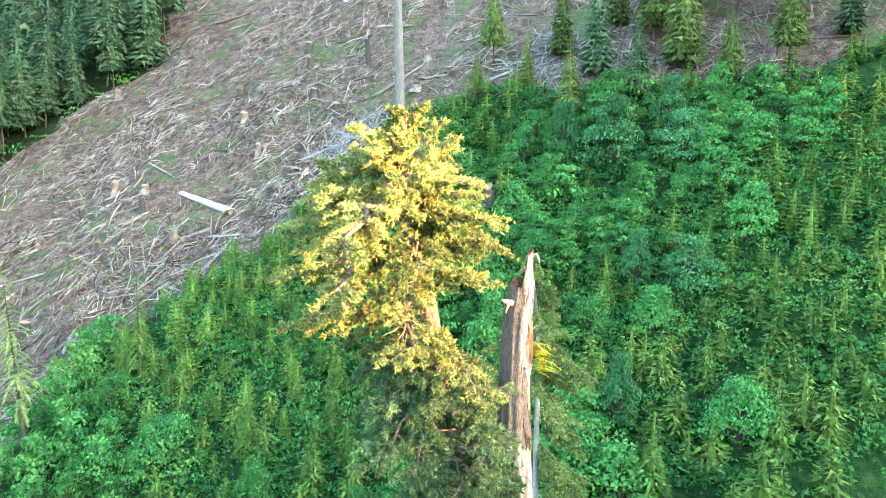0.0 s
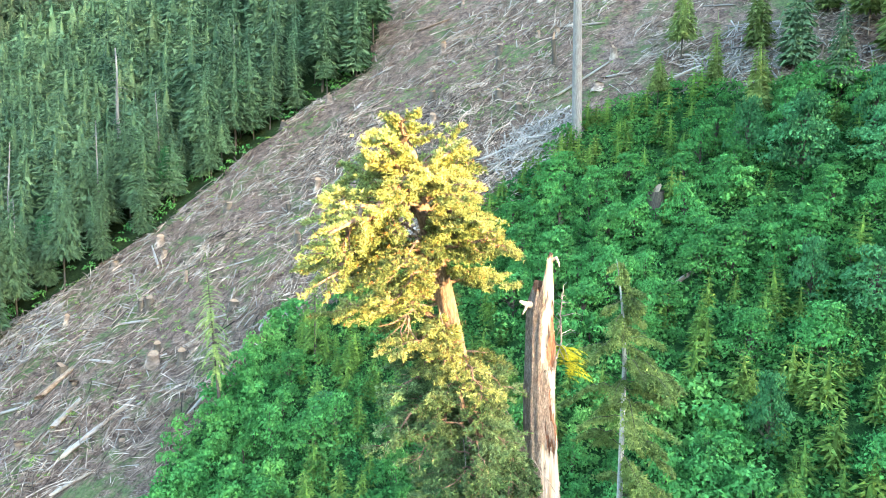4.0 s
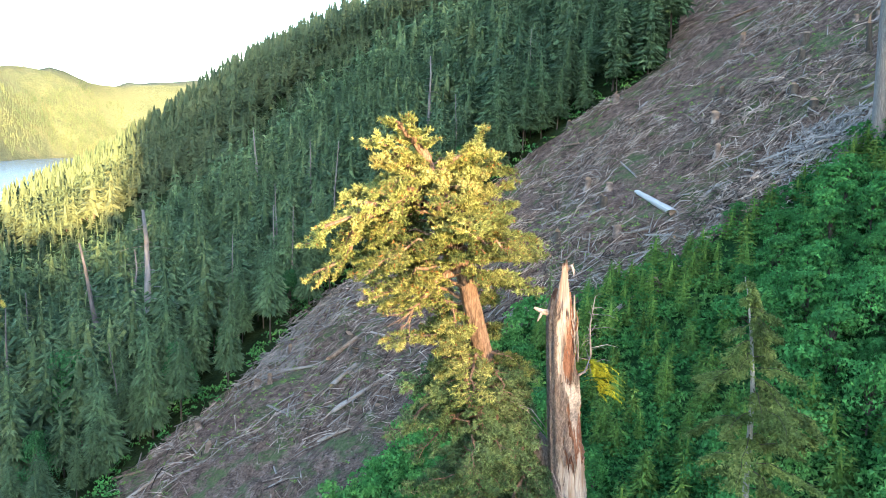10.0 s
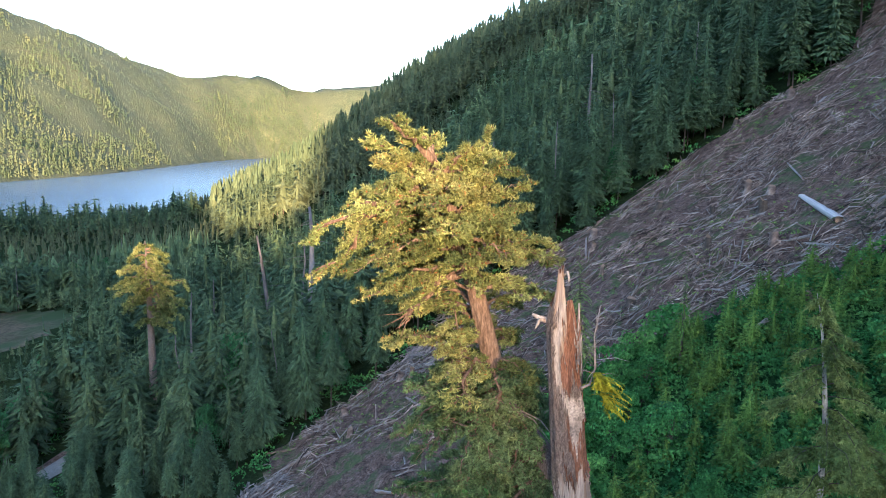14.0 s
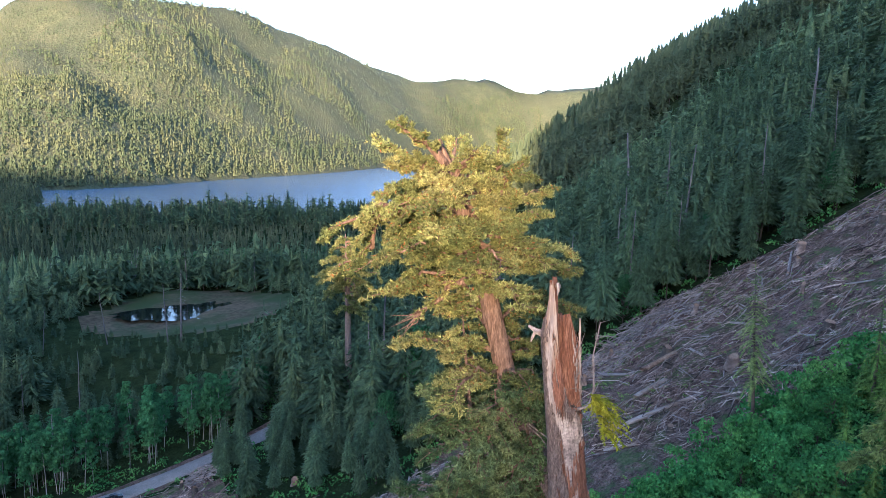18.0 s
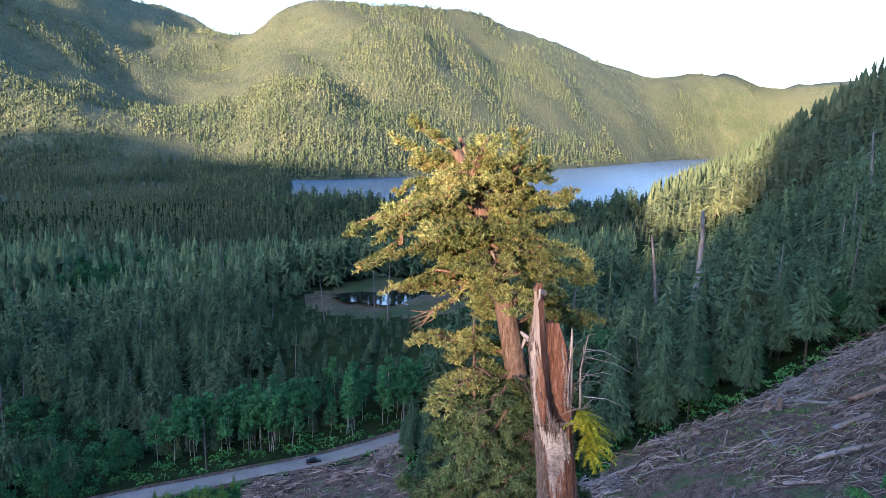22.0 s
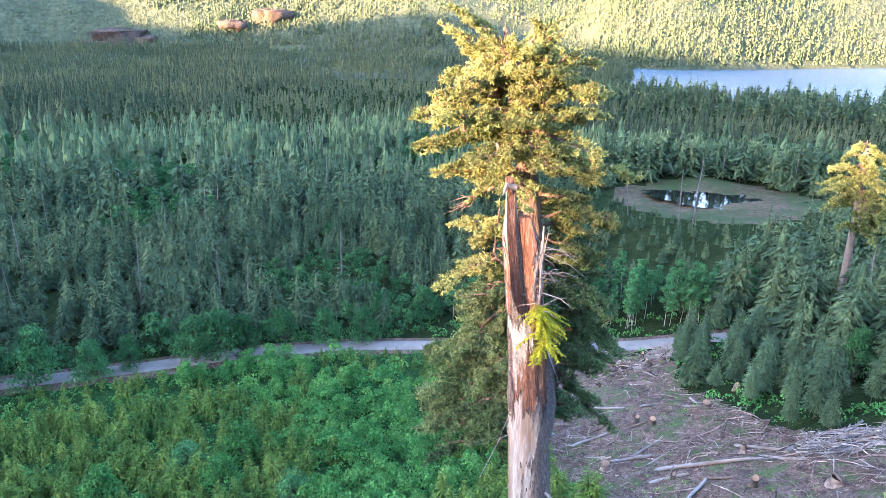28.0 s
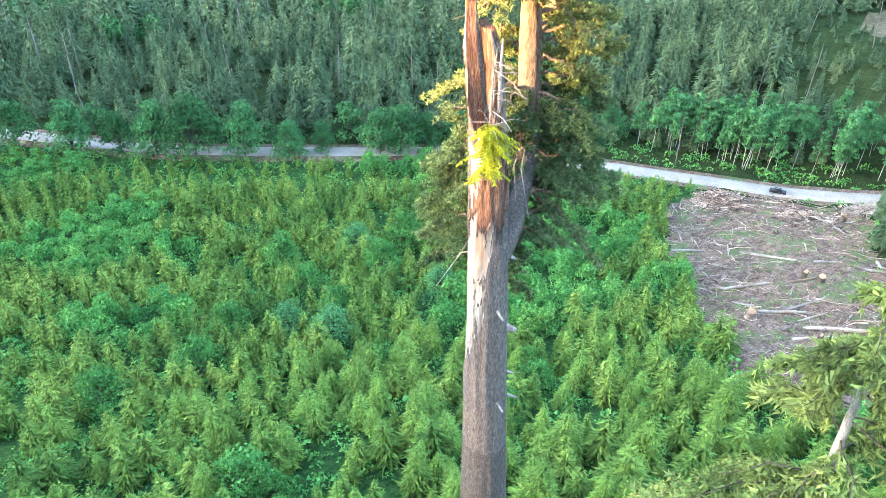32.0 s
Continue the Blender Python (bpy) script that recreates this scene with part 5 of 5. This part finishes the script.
for x, y in zip(xs, ys):
    s_ = along(x, y)[0]
    if s_ < -150 and open_ground(x, y) and not inside(x, y, REGEN) and np.hypot(x, y) < 600:
        snags.append((x, y, 18 + 14 * r6.random(), 0.7 + 0.7 * r6.random(), 4 * r6.normal()))
for k, (x, y, h, w, tilt) in enumerate(snags):
    ob = new("dead_tree", dead_meshes[k % 5])
    ob.matrix_world = Matrix.Translation((x, y, float(ground(x, y)) - 0.5)) @ pose(0, 0, 0, 0, -tilt, 40 * k) @ Matrix.Diagonal((h * w, h * w, h, 1))
    tagged(ob, "standing dead tree, grey and nearly bare", "tree", "dead trees in the forest")

# Alders with pale stems along the road, and big maples beside it.
alder_kinds = kinds("alder", ALDER_FINE, M_WHITE, M_ALDER)
maple_kinds = kinds("maple", MAPLE, M_TRUNK, M_MAPLE)
r7 = R(91)
for k in range(105):
    y = -82 + 108 * r7.random()
    x = np.interp(y, [-78, -40, 0, 30], [-206, -208, -214, -232]) - 3 - 26 * r7.random() ** 1.3
    h = 12 + 10 * r7.random()
    plant("alder", alder_kinds[k % 3], x, y, (h * 1.0, h), 360 * r7.random(), "slim alder with pale stem beside the gravel road", "tree", "alders along the road", (3 * r7.normal(), 3 * r7.normal()))
for x, y, h in ((-87, -201, 15), (-95, -190, 17), (-107, -178, 15), (-116, -165, 10), (-120, -168, 9), (-144, -138, 14), (-139, -143, 13), (-150, -132, 12), (-68, -222, 15), (-57, -240, 14), (-80, -212, 12), (-162, -124, 11), (-170, -112, 10), (-176, -100, 10), (-127, -160, 9), (-102, -196, 13), (-196, -104, 9), (-204, -88, 10)):
    plant("maple", maple_kinds[int(h) % 3], x - 6, y - 4, (h * 1.2, h * 1.3), 50 * h, "round leafy maple beside the gravel road", "tree", "maples along the road")
for x, y, h in ((-140, 72, 16), (-137, 106, 14), (-150, 122, 18), (-139, 136, 15), (-112, 152, 15), (-100, 172, 17), (-176, 62, 16), (-150, 42, 14), (-158, 92, 19), (-160, 56, 25), (-171, 72, 17), (-142, 88, 12), (34, 84, 13), (27, 90, 11), (44, 86, 12), (30, 62, 9), (22, 45, 9)):
    plant("maple", maple_kinds[int(h) % 3], x, y, (h * 0.62, h), 50 * h, "tall leafy tree at the forest edge", "tree", "maples along the road")

for k in range(20):
    y = 2 + 62 * r7.random()
    x = np.interp(y, [-8, 12, 40, 85], [-201, -207, -220, -250]) + 8 + 15 * r7.random()
    if not inside(x, y, CLEAR):
        h = 9 + 10 * r7.random()
        plant("conifer_tree", fir_kinds[k % 5], x, y, (h * 0.95, h), 77 * k, "tall dark green conifer beside the gravel road", "tree", GROUP_FIR, (2 * r7.normal(), 2 * r7.normal()))

# ---- slash: logs, stumps and sticks ----
r8 = R(101)


def slope_normal(x, y):
    e = 1.5
    return Vector((float(ground(x - e, y) - ground(x + e, y)), float(ground(x, y - e) - ground(x, y + e)), 2 * e)).normalized()


def log_meshes(rng, bark):
    made = []
    for k in range(4):
        t = np.linspace(-0.5, 0.5, 8)
        P = np.c_[t, 0.02 * rng.normal(size=8), 0.012 * rng.normal(size=8)]
        P = P * [1, 1, 1]
        made.append((mesh_of("log_body", *tube(P, 0.5 * (1 - 0.3 * (t + 0.5)), 9, False, 0.25, rng), [bark], smooth=True), mesh_of("log_end", *tube([(-0.5, 0, 0), (-0.502, 0, 0)], [0.49, 0.46], 9), [M_CUT]), mesh_of("log_end", *tube([(0.5, 0, 0), (0.502, 0, 0)], [0.34, 0.32], 9), [M_CUT])))
    return made


LOG_KINDS = {"silver": log_meshes(r8, M_SILVER), "pale": log_meshes(r8, M_PALE), "grey": log_meshes(r8, M_GREY), "brown": log_meshes(r8, M_LEADER)}
STUMPS = []
for k in range(4):
    zz = np.array([-0.6, 0, 0.15, 0.5, 1.0])
    body = tube(np.c_[0 * zz, 0 * zz, zz], [0.75, 0.68, 0.56, 0.5, 0.48], 11, False, 0.22, r8)
    cut = tube([(0, 0, 0.99), (0.02, 0, 1.01)], [0.475, 0.46], 11, True, 0.1, r8)
    STUMPS.append((mesh_of("stump_body", *body, [M_STICK if k % 2 else M_TRUNK], smooth=True), mesh_of("stump_cut", *cut, [M_CUT])))


def log(x, y, length, thick, heading, tone, label="", up=0.0, slope=True):
    n = slope_normal(x, y)
    d = Vector((math.cos(radians(heading)), math.sin(radians(heading)), 0))
    d = (d - n * d.dot(n)).normalized()
    b = n.cross(d)
    m = Matrix((d, b, n)).transposed().to_4x4()
    e = new("log")
    e.matrix_world = Matrix.Translation((x, y, float(ground(x, y)) + thick * 0.32 + up)) @ m @ Matrix.Diagonal((length, thick, thick, 1))
    tagged(e, label or {"pale": "barkless pale log lying in the slash", "grey": "weathered grey log lying in the slash", "brown": "brown log with sawn ends lying in the slash"}[tone], "log", "logs in the clearcut")
    me = LOG_KINDS[tone][int(r8.integers(0, 4))]
    part("trunk_wood", me[0], e)
    part("sawn_end", me[1], e)
    part("sawn_end", me[2], e)


def stump(x, y, h, w, k):
    e = new("stump")
    e.matrix_world = Matrix.Translation((x, y, float(ground(x, y)))) @ pose(0, 0, 0, 4 * r8.normal(), 4 * r8.normal(), 360 * r8.random()) @ Matrix.Diagonal((w, w, h, 1))
    tagged(e, "cut tree stump in the slash", "stump", "stumps in the clearcut")
    part("wood", STUMPS[k % 4][0], e)
    part("cut_face", STUMPS[k % 4][1], e, "sawn orange-brown top")


log(-38, 114.6, 16, 1.5, 129.5, "silver", "large silver-white log lying alone in the slash")
for x, y, L, w, hd, tone in ((-99, 88, 8, 1.3, 60, "brown"), (-88, 77, 7, 1.1, 70, "pale"), (-78, 74, 16, 1.0, 62, "pale"), (-22, 99, 14, 1.0, 60, "pale"), (-18, 108, 9, 0.9, 70, "pale"), (-14, 118, 16, 0.9, 10, "grey"), (-8, 116, 12, 0.8, -5, "grey"), (8, 127, 6, 0.7, -20, "pale"), (-103, 12, 17, 0.9, 95, "pale"), (-112, 22, 9, 0.7, 80, "pale"), (-120, -12, 11, 0.7, 140, "pale"), (-128, -4, 8, 0.6, 130, "brown"), (-108, -2, 9, 0.7, 120, "pale"), (-140, 10, 8, 0.6, 100, "pale"), (-98, 6, 7, 0.8, 100, "pale"), (-172, -12, 10, 0.6, 110, "pale"), (-30, 88, 11, 0.8, 65, "pale"), (15.5, 71, 5, 0.8, 30, "pale"), (0, 130, 14, 0.6, 30, "grey"), (-34, 98, 15, 0.5, 50, "grey")):
    log(x, y, L, w, hd, tone)
x, y = scatter(r8, -190, 140, -50, 260, 9.5)
ok = inside(x, y, CLEAR) & in_view(x, y)
for i in np.where(ok)[0][:150]:
    log(x[i], y[i], 4 + 8 * r8.random(), 0.35 + 0.45 * r8.random(), r8.choice((30, 60, 120, 150, 175)) + 25 * r8.normal(), r8.choice(("pale", "grey", "grey", "brown")), up=0.15 * r8.random())
for i in np.where(ok)[0][150:270]:
    stump(x[i], y[i], 1.0 + 1.3 * r8.random(), 0.9 + 1.2 * r8.random(), int(i))
for k, (x, y, h, w) in enumerate(((-91, 105, 2.5, 1.4), (-77, 87, 1.6, 2.4), (-6, 142, 5.5, 1.0), (-38, 170, 2.6, 1.6), (13.5, 86.4, 3.4, 2.6), (-122, 65, 1.6, 1.6), (-129, 0, 1.5, 1.5), (-153, 18, 1.8, 1.8), (-26, 86, 2.5, 1.6), (-20, 100, 3, 1.6), (-100, 91, 1.8, 2.4), (-60, 130, 2.2, 1.5), (-20, 150, 2.2, 1.6))):
    stump(x, y, h, w, k)


def sticks(rng, x, y, length, thick, lift, parts=2):
    """Short tapered four-sided sticks strewn on the ground."""
    n = len(x)
    hd = rng.random(n) * 6.283
    d = np.stack([np.cos(hd), np.sin(hd), 0 * hd], -1)
    g = np.stack([ground(x + 1, y) - ground(x - 1, y), ground(x, y + 1) - ground(x, y - 1)], -1) / 2
    d[:, 2] = d[:, 0] * g[:, 0] + d[:, 1] * g[:, 1] + 0.16 * rng.normal(size=n)
    d /= np.linalg.norm(d, axis=1)[:, None]
    s = np.cross(d, [0, 0, 1.0])
    s /= np.linalg.norm(s, axis=1)[:, None]
    u = np.cross(s, d)
    o = np.stack([x, y, ground(x, y) + lift], -1)
    a, b = o - d * length[:, None] / 2, o + d * length[:, None] / 2
    bow = u * (length * 0.06 * rng.normal(size=n))[:, None]
    rings = []
    for p, k in (((a, 1.0), (o + bow, 0.8), (b, 0.35)) if parts == 2 else ((a, 1.0), (b, 0.4))):
        w = (thick * k)[:, None]
        rings.append(np.stack([p + s * w, p + u * w, p - s * w * 0.8 - u * w * 0.7], 1))
    V = np.concatenate(rings, 1).reshape(-1, 3)
    f = []
    for r in ((0, 3) if parts == 2 else (0,)):
        for j in range(3):
            q = (j + 1) % 3
            f += [(r + j, r + q, r + 3 + q), (r + j, r + 3 + q, r + 3 + j)]
    F = (np.array(f)[None] + (np.arange(n) * 3 * len(rings))[:, None, None]).reshape(-1, 3)
    return V, F


x, y = scatter(r8, -192, 150, -52, 270, 1.02)
ok = inside(x, y, CLEAR) & in_view(x, y)
x, y = x[ok], y[ok]
dens = (fbm(x, y, 16, 33) + 0.35 * fbm(x, y, 5, 36) > 0.3 * r8.random(len(x)) - 0.2) & ((y > 45) | (r8.random(len(x)) < 0.5))
x, y = x[dens][:34000], y[dens][:34000]
n = len(x)
big = r8.random(n) < 0.14
V, F = sticks(r8, x, y, np.where(big, 3.5 + 5 * r8.random(n), 1.5 + 2.8 * r8.random(n)), np.where(big, 0.08 + 0.11 * r8.random(n), 0.035 + 0.05 * r8.random(n)), 0.05 + 0.7 * r8.random(n) ** 2)
stuff("slash", V, F, [M_STICK], None, "grey-brown logging slash of broken sticks and branches", "debris")

# Paler broken stems among the slash.
pick = r8.permutation(n)
pick = pick[(y[pick] > 50) | (r8.random(n) < 0.25)][:3600]
V, F = sticks(r8, x[pick] + 0.5, y[pick] + 0.3, 2 + 4.5 * r8.random(len(pick)), 0.07 + 0.13 * r8.random(len(pick)), 0.25 + 0.5 * r8.random(len(pick)))
stuff("slash", V, F, [M_PALE], None, "pale broken stems strewn over the slash", "debris")

# Fine branches over the upper clearing.
xf, yf = scatter(r8, -130, 60, 60, 230, 0.9)
fine = inside(xf, yf, CLEAR) & in_view(xf, yf) & (fbm(xf, yf, 9, 35) > 0.0)
xf, yf = xf[fine][:16000], yf[fine][:16000]
V, F = sticks(r8, xf, yf, 1.0 + 2.8 * r8.random(len(xf)), 0.04 + 0.05 * r8.random(len(xf)), 0.1 + 0.9 * r8.random(len(xf)), 1)
stuff("slash", V, F, [M_STICK], None, "fine grey dead branches over the slash", "debris")

# Heaps of slash.
for k, (px, py, pr, ph, cnt, tone) in enumerate(((-178, -38, 8, 4.0, 520, M_STICK), (-176, -14, 7, 2.6, 420, M_STICK), (-124, 106, 12, 1.6, 420, M_GREY), (-121, 86, 9, 1.3, 300, M_GREY), (-8, 115, 9, 3.4, 420, M_GREY), (-18, 106, 8, 2.6, 340, M_STICK), (-60, 150, 10, 1.6, 300, M_STICK), (-30, 140, 9, 1.5, 260, M_STICK), (-80, 120, 9, 1.5, 260, M_STICK), (30, 118, 10, 1.8, 300, M_GREY), (-112, 36, 8, 1.6, 300, M_GREY), (-190, -2, 6, 1.5, 200, M_PALE))):
    th, rr = r8.random(cnt) * 6.283, pr * np.sqrt(r8.random(cnt))
    x, y = px + rr * np.cos(th), py + rr * np.sin(th)
    V, F = sticks(r8, x, y, 2 + 4.5 * r8.random(cnt), 0.06 + 0.14 * r8.random(cnt), ph * (1 - rr / pr) * r8.random(cnt) + 0.2)
    ob = stuff("slash_heap", V, F, [tone], None, "heap of piled grey branches and broken logs", "debris")

# Green plants coming up in the slash.
x, y = scatter(r8, -192, 150, -52, 270, 2.3)
ok = inside(x, y, CLEAR) & in_view(x, y) & (fbm(x, y, 22, 44) + 0.3 * fbm(x, y, 5, 45) > -0.02) & ((y > 45) | (r8.random(len(x)) < 0.3))
x, y = x[ok], y[ok]
TUFT = []
for k in range(3):
    p = r8.normal(size=(16, 3)) * [0.35, 0.35, 0.12] + [0, 0, 0.3]
    d = r8.normal(size=(16, 3)) * 0.5 + [0, 0, 0.8]
    TUFT.append(plain(tufts(r8, p, d, 0.4, 1)))
V, F, M = planted(r8, TUFT, x, y, 0.5 + 0.6 * r8.random(len(x)))
stuff("fireweed", V, F, [M_YOUNG, M_YOUNG], M, "low green plants sprouting among the slash", "plant")

# ---- the car on the road ----
def rounded_box(l, w, h, top, bevel):
    bm = bmesh.new()
    bmesh.ops.create_cube(bm, size=1)
    for v in bm.verts:
        k = top if v.co.z > 0 else 1
        v.co = Vector((v.co.x * l * k, v.co.y * w * (1 - (1 - k) * 0.5), v.co.z * h))
    bmesh.ops.bevel(bm, geom=bm.edges[:], offset=bevel, segments=2, affect="EDGES")
    me = bpy.data.meshes.new("body")
    bm.to_mesh(me)
    bm.free()
    return me


def build_car():
    cx, cy = -195.5, -27.0
    cz = float(ground(cx, cy)) + 0.2
    e = new("car")
    e.matrix_world = Matrix.Translation((cx, cy, cz)) @ pose(0, 0, 0, 0, 0, 103)
    tagged(e, "black pickup car parked on the gravel road", "car")

    def bit(name, me, mat, at, turn=(0, 0, 0), parent=e, label=""):
        if not me.materials:
            me.materials.append(mat)
        ob = part(name, me, parent, label)
        ob.matrix_local = pose(*at, *turn)
        return ob

    bit("body", rounded_box(4.9, 1.85, 0.75, 0.97, 0.12), M_CARPAINT, (0, 0, 0.75))
    bit("cabin", rounded_box(2.3, 1.65, 0.7, 0.72, 0.1), M_CARPAINT, (-0.1, 0, 1.42))
    for s in (-1, 1):
        bit("side_window", rounded_box(1.6, 0.03, 0.42, 0.8, 0.01), M_GLASS, (-0.1, s * 0.79, 1.42), label="dark side window")
        bit("headlight", rounded_box(0.06, 0.34, 0.2, 1, 0.02), M_SHINE, (2.44, s * 0.65, 0.85), label="clear headlight")
        bit("tail_light", rounded_box(0.06, 0.2, 0.32, 1, 0.02), M_LAMP, (-2.44, s * 0.75, 0.9), label="red tail light")
        for xw in (-1.5, 1.5):
            Vw, Fw = tube([(xw, s * 0.78, 0.36), (xw, s * 0.84, 0.36), (xw, s * 0.96, 0.36), (xw, s * 0.99, 0.36)], [0.3, 0.37, 0.37, 0.31], 18)
            wheel = piece("wheel", (Vw, Fw), M_TYRE, e, "black tyre", True)
            piece("rim", tube([(xw, s * 0.985, 0.36), (xw, s * 1.0, 0.36)], [0.23, 0.2], 12), M_RIM, wheel, "grey metal rim")
    bit("windscreen", rounded_box(0.03, 1.4, 0.5, 0.9, 0.01), M_GLASS, (0.93, 0, 1.42), (0, -28, 0), label="dark windscreen")
    bit("rear_window", rounded_box(0.03, 1.4, 0.45, 0.9, 0.01), M_GLASS, (-1.12, 0, 1.42), (0, 28, 0), label="dark rear window")


build_car()
